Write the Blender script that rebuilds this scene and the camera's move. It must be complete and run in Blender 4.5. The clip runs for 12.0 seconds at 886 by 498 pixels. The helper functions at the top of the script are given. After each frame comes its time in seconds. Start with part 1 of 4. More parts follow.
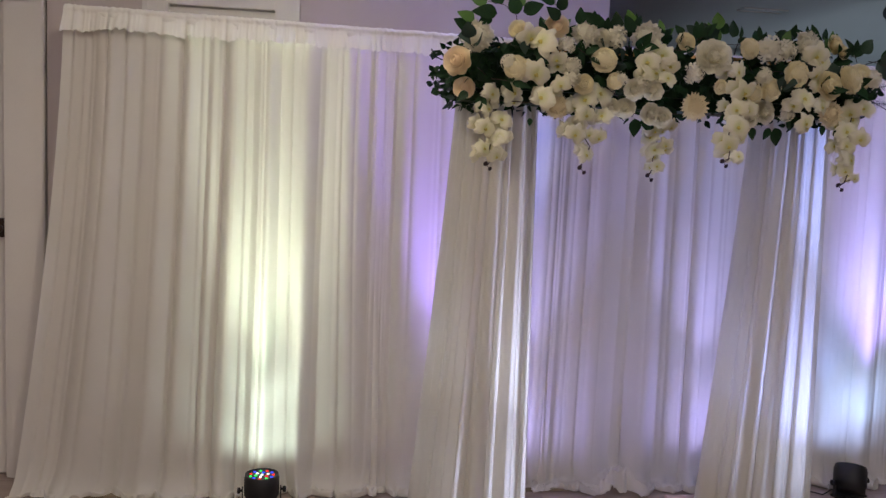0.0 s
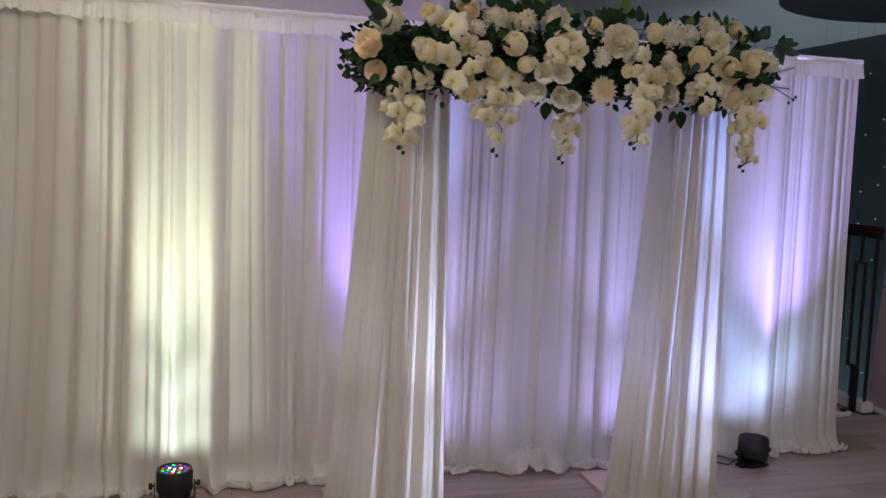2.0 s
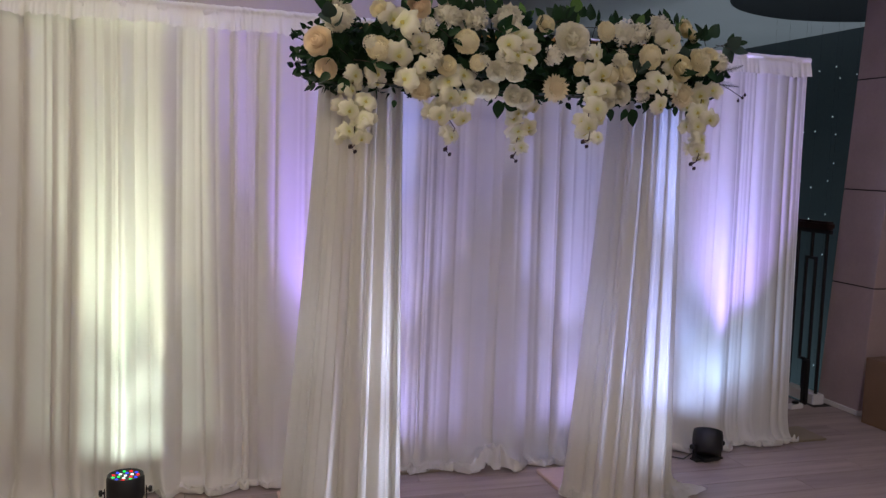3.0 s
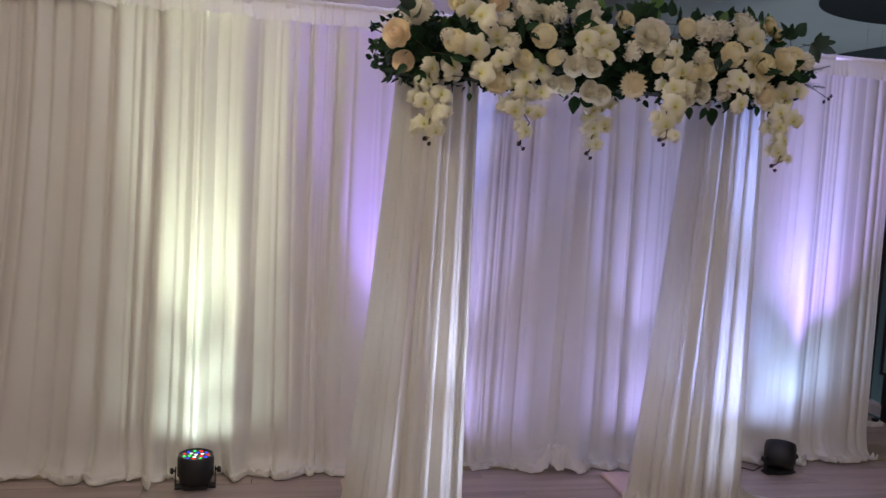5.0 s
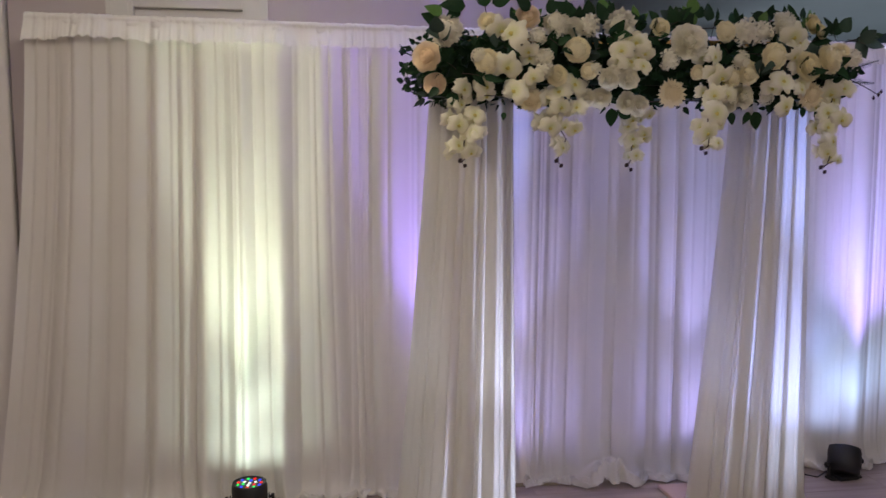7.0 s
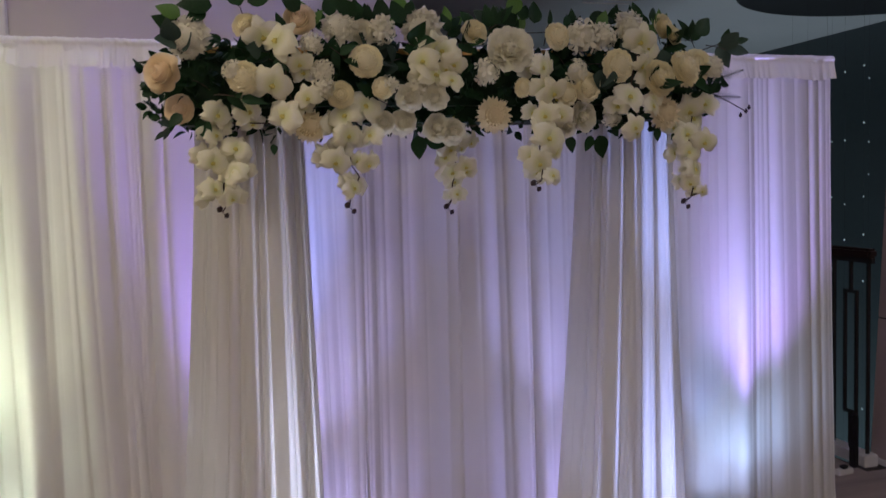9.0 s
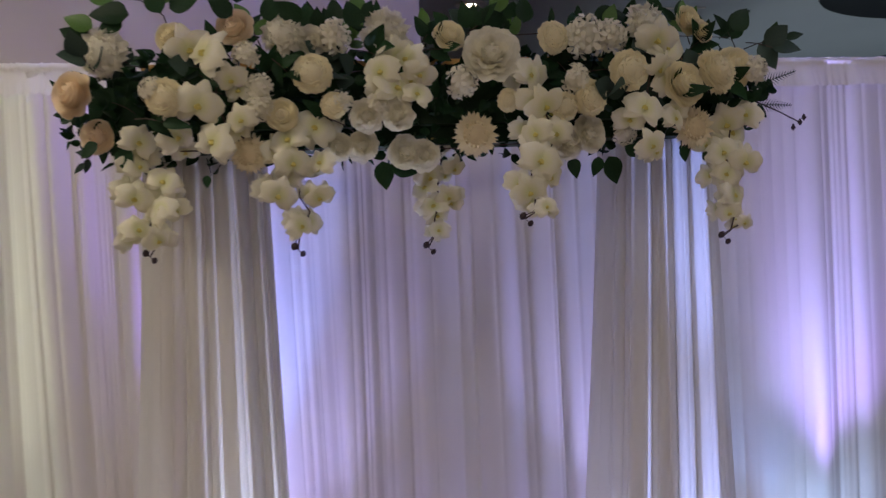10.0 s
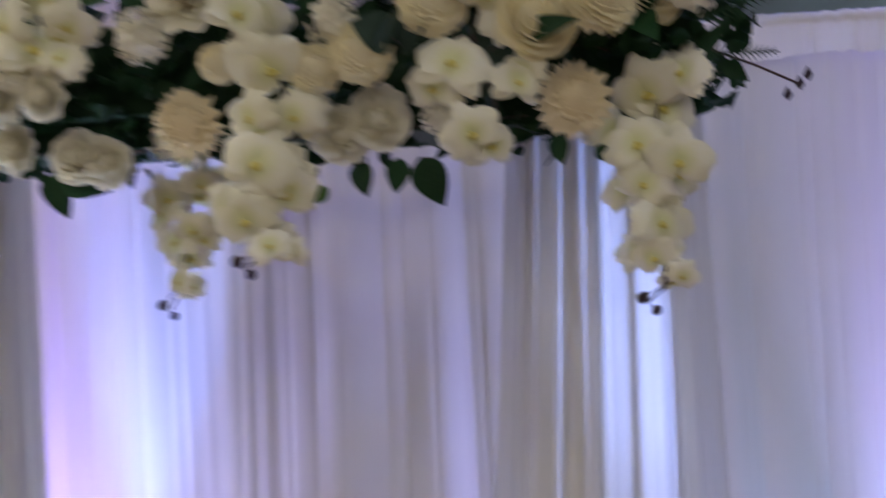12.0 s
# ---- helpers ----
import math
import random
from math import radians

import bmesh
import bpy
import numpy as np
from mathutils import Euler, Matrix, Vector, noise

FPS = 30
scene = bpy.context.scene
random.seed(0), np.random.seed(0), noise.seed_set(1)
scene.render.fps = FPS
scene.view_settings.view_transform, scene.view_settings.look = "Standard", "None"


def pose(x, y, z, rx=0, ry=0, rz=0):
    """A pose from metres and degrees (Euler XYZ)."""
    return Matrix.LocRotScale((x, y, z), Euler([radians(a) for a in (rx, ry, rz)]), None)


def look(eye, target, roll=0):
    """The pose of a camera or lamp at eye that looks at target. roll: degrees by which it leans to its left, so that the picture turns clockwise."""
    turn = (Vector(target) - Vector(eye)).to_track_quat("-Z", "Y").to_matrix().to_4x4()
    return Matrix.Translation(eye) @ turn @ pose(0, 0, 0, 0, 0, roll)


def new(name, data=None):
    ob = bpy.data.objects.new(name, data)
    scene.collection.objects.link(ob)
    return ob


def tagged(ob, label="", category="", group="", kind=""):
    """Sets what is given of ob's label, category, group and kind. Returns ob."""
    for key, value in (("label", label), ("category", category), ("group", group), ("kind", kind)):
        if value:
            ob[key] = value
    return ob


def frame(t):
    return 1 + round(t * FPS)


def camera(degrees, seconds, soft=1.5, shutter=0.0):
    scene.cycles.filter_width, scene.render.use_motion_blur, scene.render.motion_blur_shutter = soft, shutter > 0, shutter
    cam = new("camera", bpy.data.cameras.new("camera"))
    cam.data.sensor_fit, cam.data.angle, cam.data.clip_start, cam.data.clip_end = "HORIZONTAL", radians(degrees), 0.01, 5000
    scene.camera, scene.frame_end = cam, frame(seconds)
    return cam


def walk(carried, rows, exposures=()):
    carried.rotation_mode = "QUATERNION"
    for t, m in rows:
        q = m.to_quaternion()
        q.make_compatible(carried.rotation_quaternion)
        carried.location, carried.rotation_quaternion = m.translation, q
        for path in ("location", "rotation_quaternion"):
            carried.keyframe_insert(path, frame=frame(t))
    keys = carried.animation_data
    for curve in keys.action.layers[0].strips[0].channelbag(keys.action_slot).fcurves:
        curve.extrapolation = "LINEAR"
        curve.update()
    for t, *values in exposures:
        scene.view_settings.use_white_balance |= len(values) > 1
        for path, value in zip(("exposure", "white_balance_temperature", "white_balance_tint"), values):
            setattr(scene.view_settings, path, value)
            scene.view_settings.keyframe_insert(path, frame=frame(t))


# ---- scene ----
cam = camera(55.2, 12.0, 1.4, 0.5)
PATH = [
    (0, (0.952, 0.517, 1.744), (1.239, 2.487, 1.559), 2.3),
    (0.5, (0.956, 0.505, 1.734), (1.264, 2.473, 1.551), 2.0),
    (1, (0.969, 0.51, 1.732), (1.318, 2.471, 1.548), 1.8),
    (1.5, (0.982, 0.521, 1.737), (1.389, 2.469, 1.536), 1.8),
    (2, (0.959, 0.532, 1.735), (1.442, 2.461, 1.525), 1.9),
    (2.5, (1.003, 0.545, 1.731), (1.541, 2.46, 1.527), 1.7),
    (2.7, (0.995, 0.545, 1.745), (1.567, 2.45, 1.532), 1.6),
    (4.3, (1.018, 0.556, 1.697), (1.539, 2.476, 1.495), 3.1),
    (4.5, (1.018, 0.564, 1.731), (1.505, 2.491, 1.506), 3.1),
    (5, (0.997, 0.536, 1.694), (1.407, 2.483, 1.485), 3.1),
    (5.5, (0.969, 0.533, 1.71), (1.331, 2.488, 1.493), 3.5),
    (6, (0.974, 0.519, 1.682), (1.284, 2.484, 1.475), 3.4),
    (6.5, (0.967, 0.542, 1.74), (1.252, 2.508, 1.512), 1.8),
    (6.7, (0.983, 0.557, 1.78), (1.262, 2.524, 1.551), 0.6),
    (8.3, (1.437, 0.936, 1.828), (1.814, 2.893, 1.655), -1.2),
    (8.5, (1.513, 1.041, 1.81), (1.938, 2.987, 1.632), -1.0),
    (9, (1.635, 1.308, 1.834), (2.136, 3.238, 1.682), -1.8),
    (9.5, (1.757, 1.52, 1.848), (2.195, 3.47, 1.76), -3.7),
    (10, (2.095, 1.712, 1.841), (2.373, 3.691, 1.762), -2.7),
    (10.5, (2.374, 1.921, 1.809), (2.457, 3.92, 1.807), -2.8),
    (11, (2.564, 2.184, 1.862), (2.389, 4.175, 1.939), -2.7),
    (11.5, (2.832, 2.36, 1.852), (2.492, 4.329, 1.944), -2.7),
    (12, (3.115, 2.677, 1.818), (2.84, 4.658, 1.846), -2.4),
]
walk(cam, [(t, look(eye, target, roll)) for t, eye, target, roll in PATH], [(0, -0.03, 6500, 10), (6.7, -0.04, 6500, 10), (8.5, -0.14, 6500, 10), (9, -0.29, 6500, 10), (9.5, -0.26, 6500, 10), (10.5, -0.26, 6500, 9), (11, -0.14, 6350, 6), (11.5, 0.03, 6280, 4), (12, 0.22, 6200, 2.5)])

# ---- light: ceiling downlights (one in view, the rest added), four floor uplighters, dark hall ----
world = bpy.data.worlds.new("night")
scene.world = world
world.use_nodes = True
world.node_tree.nodes["Background"].inputs[0].default_value = (0.10, 0.13, 0.2, 1)
world.node_tree.nodes["Background"].inputs[1].default_value = 0.03

CEIL = 3.2


def lamp(name, kind, place, energy, colour, target=None, size=0.1, angle=40, blend=0.6):
    data = bpy.data.lights.new(name, kind)
    data.energy, data.color = energy, colour
    if kind == "SPOT":
        data.spot_size, data.spot_blend, data.shadow_soft_size = radians(angle), blend, size
    elif kind == "AREA":
        data.shape, data.size = "DISK", size
    ob = new(name, data)
    ob.matrix_world = look(place, target or (place[0], place[1] + 0.001, 0))
    return ob


WARM, AMBER, COOL = (1.0, 0.915, 0.895), (1.0, 0.86, 0.71), (0.74, 0.90, 1.0)
# only the last, at (3.12, 7.18), is in view; the others are added fill
DOWNLIGHTS = [(x, y, w) for x, w in ((-2.8, 5.0), (-1.2, 6.5), (0.8, 8.3), (2.5, 9.8), (4.2, 14.0)) for y in (1.2, -0.9, -3.0)] + [(-1.4, 2.9, 6.0), (0.55, 3.35, 19.0), (2.3, 2.6, 3.0), (4.5, 3.3, 7.0), (-1.5, 4.1, 2.0), (3.12, 7.18, 6.0)]
for x, y, watt in DOWNLIGHTS:
    lamp("downlight_beam", "AREA", (x, y, CEIL - 0.03), watt, AMBER if y > 2.5 and x < 1 else WARM, size=0.16)
# unseen fill lamp, added below the railing to brighten the dark hall beyond it
lamp("lower_hall_light", "AREA", (6.6, 7.8, -2.9), 85, COOL, (6.6, 7.801, 3), size=1.6)

PARS = [(0.69, 4.78), (1.84, 4.78), (3.31, 4.70), (3.97, 4.81)]
GREENISH, WHITE_BLUE, PURPLE = (0.93, 1.0, 0.80), (0.58, 0.66, 1.0), (0.36, 0.24, 1.0)
LAVENDER = (0.42, 0.38, 1.0)
# each beam: uplighter, sideways offset on its face, target, watts, colour, spread
BEAMS = [
    (0, -0.06, (0.58, 5.0, 2.8), 115, GREENISH, 34),
    (0, 0.06, (0.98, 5.0, 2.8), 95, GREENISH, 34),
    (0, -0.03, (0.48, 4.98, 3.0), 150, GREENISH, 24),
    (0, 0.03, (0.95, 4.98, 3.0), 150, GREENISH, 24),
    (0, 0.0, (0.64, 5.0, 2.0), 55, (0.62, 1.0, 0.72), 32),
    (0, 0.0, (0.72, 5.0, 1.6), 22, (0.82, 1.0, 0.86), 76),
    (0, 0.0, (0.70, 5.05, 0.8), 5, (0.82, 1.0, 0.88), 165),
    (1, 0.05, (1.96, 5.0, 2.7), 680, (0.22, 0.31, 1.0), 22),
    (1, 0.03, (1.92, 5.0, 2.2), 60, (0.25, 0.33, 1.0), 34),
    (1, -0.05, (1.42, 5.0, 2.75), 420, PURPLE, 32),
    (1, -0.03, (1.48, 5.0, 2.2), 50, PURPLE, 50),
    (1, 0.0, (1.75, 4.20, 1.6), 120, WHITE_BLUE, 64),
    (1, 0.0, (1.75, 4.20, 0.7), 28, WHITE_BLUE, 130),
    (1, 0.0, (2.45, 5.02, 2.9), 120, LAVENDER, 44),
    (1, 0.0, (2.7, 5.1, 1.6), 16, LAVENDER, 150),
    (2, 0.0, (3.31, 4.28, 2.2), 780, (0.28, 0.36, 1.0), 24),
    (2, 0.0, (3.28, 4.20, 1.4), 170, (0.30, 0.38, 1.0), 78),
    (2, 0.0, (3.27, 4.20, 0.9), 24, (0.5, 0.6, 1.0), 130),
    (2, 0.0, (2.70, 5.02, 2.9), 105, LAVENDER, 44),
    (2, 0.0, (2.7, 5.1, 1.6), 14, LAVENDER, 150),
    (3, 0.05, (4.55, 5.0, 2.9), 290, (0.40, 0.29, 1.0), 46),
    (3, 0.04, (4.34, 5.0, 2.2), 85, (0.26, 0.46, 1.0), 28),
    (3, -0.02, (4.05, 5.0, 2.9), 170, (0.44, 0.40, 1.0), 34),
    (3, -0.05, (3.75, 5.0, 2.0), 28, (0.24, 0.36, 1.0), 60),
    (3, 0.03, (4.42, 5.0, 1.6), 14, (0.36, 0.55, 1.0), 120),
    (3, 0.0, (4.05, 5.05, 0.8), 8, (0.40, 0.52, 1.0), 165),
]
for i, side, target, watt, colour, angle in BEAMS:
    lamp("uplight_beam", "SPOT", (PARS[i][0] + side, PARS[i][1] - (0.08 if i == 3 else 0.01), 0.25 if i == 3 else 0.19), watt, colour, target, 0.02, angle, 1.0)


# ---- materials ----
def material(name, colour, rough=0.6, second=None, scale=4.0, fine=60.0, bump=0.15, metal=0.0, through_light=0.0, sheen=0.0, emit=0.0, mix=0.5, stretch=(1, 1, 1), space="Object", spread=0.0, heart=None, gloss=0.5):
    m = bpy.data.materials.new(name)
    m.use_nodes = True
    t = m.node_tree
    n, link = t.nodes, t.links.new
    shade = n["Principled BSDF"]
    out = n["Material Output"]
    coord, mapping = n.new("ShaderNodeTexCoord"), n.new("ShaderNodeMapping")
    mapping.inputs["Scale"].default_value = stretch
    link(coord.outputs[space], mapping.inputs[0])
    big, small = n.new("ShaderNodeTexNoise"), n.new("ShaderNodeTexNoise")
    big.inputs["Scale"].default_value, small.inputs["Scale"].default_value = scale, fine
    big.inputs["Detail"].default_value, small.inputs["Detail"].default_value = 4, 3
    for x in (big, small):
        link(mapping.outputs[0], x.inputs["Vector"])
    both = n.new("ShaderNodeMath")
    both.operation = "MULTIPLY_ADD"
    both.inputs[1].default_value = 0.35
    link(small.outputs["Fac"], both.inputs[0])
    link(big.outputs["Fac"], both.inputs[2])
    ramp = n.new("ShaderNodeMapRange")
    ramp.inputs["From Min"].default_value, ramp.inputs["From Max"].default_value = 0.45, 0.95
    link(both.outputs[0], ramp.inputs["Value"])
    colours = n.new("ShaderNodeMix")
    colours.data_type = "RGBA"
    colours.inputs["A"].default_value = (*colour, 1)
    colours.inputs["B"].default_value = (*(second or [c * 0.82 for c in colour]), 1)
    link(ramp.outputs[0], colours.inputs["Factor"])
    last = colours.outputs["Result"]
    if heart:  # another pigment round the middle of the bloom
        tint, reach = heart
        far, near, inner = n.new("ShaderNodeVectorMath"), n.new("ShaderNodeMapRange"), n.new("ShaderNodeMix")
        far.operation = "LENGTH"
        link(coord.outputs["Object"], far.inputs[0])
        near.inputs["From Min"].default_value, near.inputs["From Max"].default_value = reach * 0.3, reach
        link(far.outputs["Value"], near.inputs["Value"])
        inner.data_type = "RGBA"
        inner.inputs["A"].default_value = (*tint, 1)
        link(last, inner.inputs["B"])
        link(near.outputs[0], inner.inputs["Factor"])
        last = inner.outputs["Result"]
    if spread:
        info, hsv, span = n.new("ShaderNodeObjectInfo"), n.new("ShaderNodeHueSaturation"), n.new("ShaderNodeMapRange")
        span.inputs["To Min"].default_value, span.inputs["To Max"].default_value = 1 - spread, 1 + spread
        link(info.outputs["Random"], span.inputs["Value"])
        link(span.outputs[0], hsv.inputs["Value"])
        link(last, hsv.inputs["Color"])
        last = hsv.outputs["Color"]
    link(last, shade.inputs["Base Color"])
    shade.inputs["Roughness"].default_value, shade.inputs["Metallic"].default_value = rough, metal
    shade.inputs["Specular IOR Level"].default_value = gloss
    shade.inputs["Sheen Weight"].default_value = sheen
    if emit:
        link(last, shade.inputs["Emission Color"])
        shade.inputs["Emission Strength"].default_value = emit
    if bump:
        b = n.new("ShaderNodeBump")
        b.inputs["Strength"].default_value, b.inputs["Distance"].default_value = bump, 0.004
        link(small.outputs["Fac"], b.inputs["Height"])
        link(b.outputs[0], shade.inputs["Normal"])
    if through_light:
        glow, blend = n.new("ShaderNodeBsdfTranslucent"), n.new("ShaderNodeMixShader")
        link(last, glow.inputs["Color"])
        blend.inputs[0].default_value = through_light
        link(shade.outputs[0], blend.inputs[1])
        link(glow.outputs[0], blend.inputs[2])
        link(blend.outputs[0], out.inputs["Surface"])
    return m


DRAPE = material("ivory_drape_fabric", (0.86, 0.83, 0.77), 0.75, (0.81, 0.78, 0.71), 2.5, 700, 0.12, through_light=0.34, sheen=0.15)
DOUBLED = material("doubled_ivory_fabric", (0.88, 0.85, 0.79), 0.75, (0.84, 0.81, 0.74), 2.5, 700, 0.12, through_light=0.05, sheen=0.15)
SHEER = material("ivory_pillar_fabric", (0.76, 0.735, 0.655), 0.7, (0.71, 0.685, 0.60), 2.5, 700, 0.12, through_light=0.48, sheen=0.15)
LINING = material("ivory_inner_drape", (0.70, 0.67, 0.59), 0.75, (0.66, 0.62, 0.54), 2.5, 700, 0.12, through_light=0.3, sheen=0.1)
WALL = material("mauve_painted_wall", (0.62, 0.55, 0.53), 0.8, (0.58, 0.51, 0.50), 1.2, 220, 0.12)
WHITE = material("white_gloss_paint", (0.78, 0.75, 0.71), 0.45, (0.72, 0.69, 0.66), 3, 120, 0.05)
CEILING = material("painted_ceiling", (0.55, 0.57, 0.60), 0.85, (0.50, 0.52, 0.55), 1.0, 200, 0.1)
PLANK = material("greyed_oak_laminate", (0.40, 0.315, 0.28), 0.42, (0.23, 0.18, 0.16), 3.0, 26, 0.08, stretch=(0.35, 5, 5), spread=0.14)
JOINT = material("dark_floor_joint", (0.05, 0.042, 0.038), 0.8)
BLACK = material("black_plastic", (0.008, 0.008, 0.009), 0.5, (0.013, 0.013, 0.013), 8, 200, 0.1)
IRON = material("black_wrought_iron", (0.012, 0.012, 0.014), 0.5, (0.025, 0.022, 0.02), 10, 150, 0.15)
RAILWOOD = material("dark_mahogany", (0.035, 0.015, 0.012), 0.35, (0.02, 0.01, 0.008), 3, 60, 0.1, stretch=(6, 0.6, 6))
STONE = material("mauve_stone_cladding", (0.44, 0.33, 0.31), 0.55, (0.36, 0.27, 0.25), 3, 40, 0.1)
CARD = material("brown_cardboard", (0.22, 0.13, 0.075), 0.8, (0.18, 0.105, 0.06), 4, 90, 0.1)
GOLD = material("gold_metal_tube", (0.75, 0.45, 0.16), 0.3, (0.6, 0.34, 0.12), 5, 90, 0.05, metal=1.0)
STEEL = material("powder_coated_steel", (0.36, 0.30, 0.20), 0.5, (0.28, 0.23, 0.16), 5, 90, 0.1, metal=0.3)
PINKPLATE = material("pale_pink_base_plate", (0.62, 0.45, 0.40), 0.6, (0.54, 0.39, 0.34), 4, 60, 0.1)
LATCH = material("dark_bronze_metal", (0.06, 0.045, 0.04), 0.4, metal=0.8)
NIGHTGLASS = material("dark_night_window", (0.088, 0.118, 0.128), 0.3, (0.065, 0.092, 0.102), 0.8, 20, 0.0)
DARKDISC = material("black_ceiling_panel", (0.010, 0.012, 0.017), 0.6, (0.014, 0.016, 0.022), 2, 60, 0.05)
BEAD = material("glowing_bead", (0.75, 0.95, 1.0), 0.3, (0.7, 0.9, 1.0), emit=0.35)
LENS = material("downlight_lens", (1.0, 0.86, 0.66), 0.3, (1.0, 0.84, 0.64), emit=9.0)
LED = [material("led_" + n, c, 0.2, c, emit=1.2) for n, c in (("red", (1, 0.02, 0.02)), ("green", (0.02, 0.9, 0.12)), ("blue", (0.03, 0.06, 1)), ("white", (0.9, 1.0, 0.95)))]
CREAM = material("cream_petal", (0.90, 0.84, 0.59), 0.5, (0.88, 0.79, 0.49), 9, 60, 0.1, through_light=0.32, spread=0.07)
PALE = material("white_petal", (0.86, 0.83, 0.69), 0.5, (0.83, 0.79, 0.60), 9, 60, 0.1, through_light=0.34, spread=0.05)
PEACH = material("peach_petal", (0.90, 0.77, 0.54), 0.5, (0.88, 0.74, 0.50), 9, 60, 0.1, through_light=0.32, spread=0.05, heart=((0.88, 0.68, 0.47), 0.75))
APRICOT = material("apricot_petal", (0.88, 0.78, 0.52), 0.5, (0.86, 0.76, 0.48), 9, 60, 0.1, through_light=0.32, spread=0.06, heart=((0.84, 0.68, 0.36), 0.7))
ORCHID = material("ivory_orchid_petal", (0.88, 0.85, 0.67), 0.42, (0.86, 0.82, 0.58), 9, 50, 0.08, through_light=0.34, spread=0.05, heart=((0.76, 0.76, 0.40), 0.55))
LIP = material("yellow_orchid_lip", (0.72, 0.60, 0.14), 0.5, (0.55, 0.50, 0.12), 30, 120, 0.1)
LEAF = material("dark_green_leaf", (0.009, 0.034, 0.011), 0.5, (0.018, 0.050, 0.017), 20, 90, 0.15, through_light=0.08, spread=0.3, gloss=0.18)
LIME = material("light_green_leaf", (0.10, 0.22, 0.035), 0.45, (0.07, 0.16, 0.03), 20, 90, 0.15, through_light=0.2, spread=0.25)
GUM = material("grey_eucalyptus_leaf", (0.055, 0.090, 0.065), 0.6, (0.04, 0.065, 0.05), 20, 90, 0.1, through_light=0.08, spread=0.25, gloss=0.2)
TWIG = material("brown_stem", (0.06, 0.035, 0.025), 0.6)
BUD = material("dark_plum_bud", (0.030, 0.014, 0.014), 0.5)


# ---- mesh helpers ----
def link_mesh(name, mesh, mat, parent=None, label="", m=None, smooth=True):
    if mat and not mesh.materials:
        mesh.materials.append(mat)
    if smooth:
        mesh.polygons.foreach_set("use_smooth", [True] * len(mesh.polygons))
    ob = new(name, mesh)
    if parent:
        ob.parent = parent
    if m is not None:
        ob.matrix_basis = m
    if label:
        ob["label"] = label
    return ob


def part(name, bm, mat, parent=None, label="", m=None, smooth=False):
    mesh = bpy.data.meshes.new(name)
    bm.to_mesh(mesh)
    bm.free()
    return link_mesh(name, mesh, mat, parent, label, m, smooth)


def empty(name, m, label, category, group="", kind=""):
    ob = new(name)
    ob.matrix_basis = m
    return tagged(ob, label, category, group, kind)


def box(bm, x0, x1, y0, y1, z0, z1, bevel=0.0):
    r = bmesh.ops.create_cube(bm, size=1, matrix=Matrix.Translation(((x0 + x1) / 2, (y0 + y1) / 2, (z0 + z1) / 2)) @ Matrix.Diagonal((x1 - x0, y1 - y0, z1 - z0, 1)))
    if bevel:
        edges = list({e for v in r["verts"] for e in v.link_edges})
        bmesh.ops.bevel(bm, geom=edges, offset=bevel, segments=2, affect="EDGES")
    return bm


def boxed(*a, bevel=0.0):
    return box(bmesh.new(), *a, bevel=bevel)


def lathe(bm, profile, segments=32, m=Matrix()):
    """A body of revolution about z from (radius, height) pairs, closed at both ends."""
    rings = []
    for r, z in profile:
        rings.append([bm.verts.new(m @ Vector((r * math.cos(2 * math.pi * k / segments), r * math.sin(2 * math.pi * k / segments), z))) for k in range(segments)])
    for a, b in zip(rings, rings[1:]):
        for k in range(segments):
            bm.faces.new((a[k], a[(k + 1) % segments], b[(k + 1) % segments], b[k]))
    bm.faces.new(rings[0][::-1])
    bm.faces.new(rings[-1])
    return bm


def tube(bm, points, radius, segments=8, taper=1.0):
    """A tube along a chain of points."""
    points = [Vector(p) for p in points]
    rings = []
    for i, p in enumerate(points):
        d = (points[min(i + 1, len(points) - 1)] - points[max(i - 1, 0)]).normalized()
        side = d.cross(Vector((0.31, 0.87, 0.38))).normalized()
        up = side.cross(d)
        r = radius * (1 + (taper - 1) * i / max(1, len(points) - 1))
        rings.append([bm.verts.new(p + r * (math.cos(2 * math.pi * k / segments) * side + math.sin(2 * math.pi * k / segments) * up)) for k in range(segments)])
    for a, b in zip(rings, rings[1:]):
        for k in range(segments):
            bm.faces.new((a[k], a[(k + 1) % segments], b[(k + 1) % segments], b[k]))
    bm.faces.new(rings[0][::-1])
    bm.faces.new(rings[-1])
    return bm


def sheet(name, points, mat, parent=None, label="", closed=False, thickness=0.0):
    """A cloth from a grid of points [row, column, xyz]."""
    rows, cols = points.shape[:2]
    idx = np.arange(rows * cols).reshape(rows, cols)
    nxt = np.roll(idx, -1, axis=1) if closed else idx[:, 1:]
    cur = idx if closed else idx[:, :-1]
    faces = np.stack([cur[:-1], nxt[:-1], nxt[1:], cur[1:]], axis=-1).reshape(-1, 4)
    mesh = bpy.data.meshes.new(name)
    mesh.from_pydata(points.reshape(-1, 3).tolist(), [], faces.tolist())
    ob = link_mesh(name, mesh, mat, parent, label)
    if thickness:
        s = ob.modifiers.new("thickness", "SOLIDIFY")
        s.thickness, s.offset = thickness, 0
    return ob


# ---- the setting ----
WY = 5.25  # face of the wall behind the backdrop


def setting(name, bm, mat, label, category, smooth=False):
    return tagged(part(name, bm, mat, None, "", None, smooth), label, category, kind="structure")


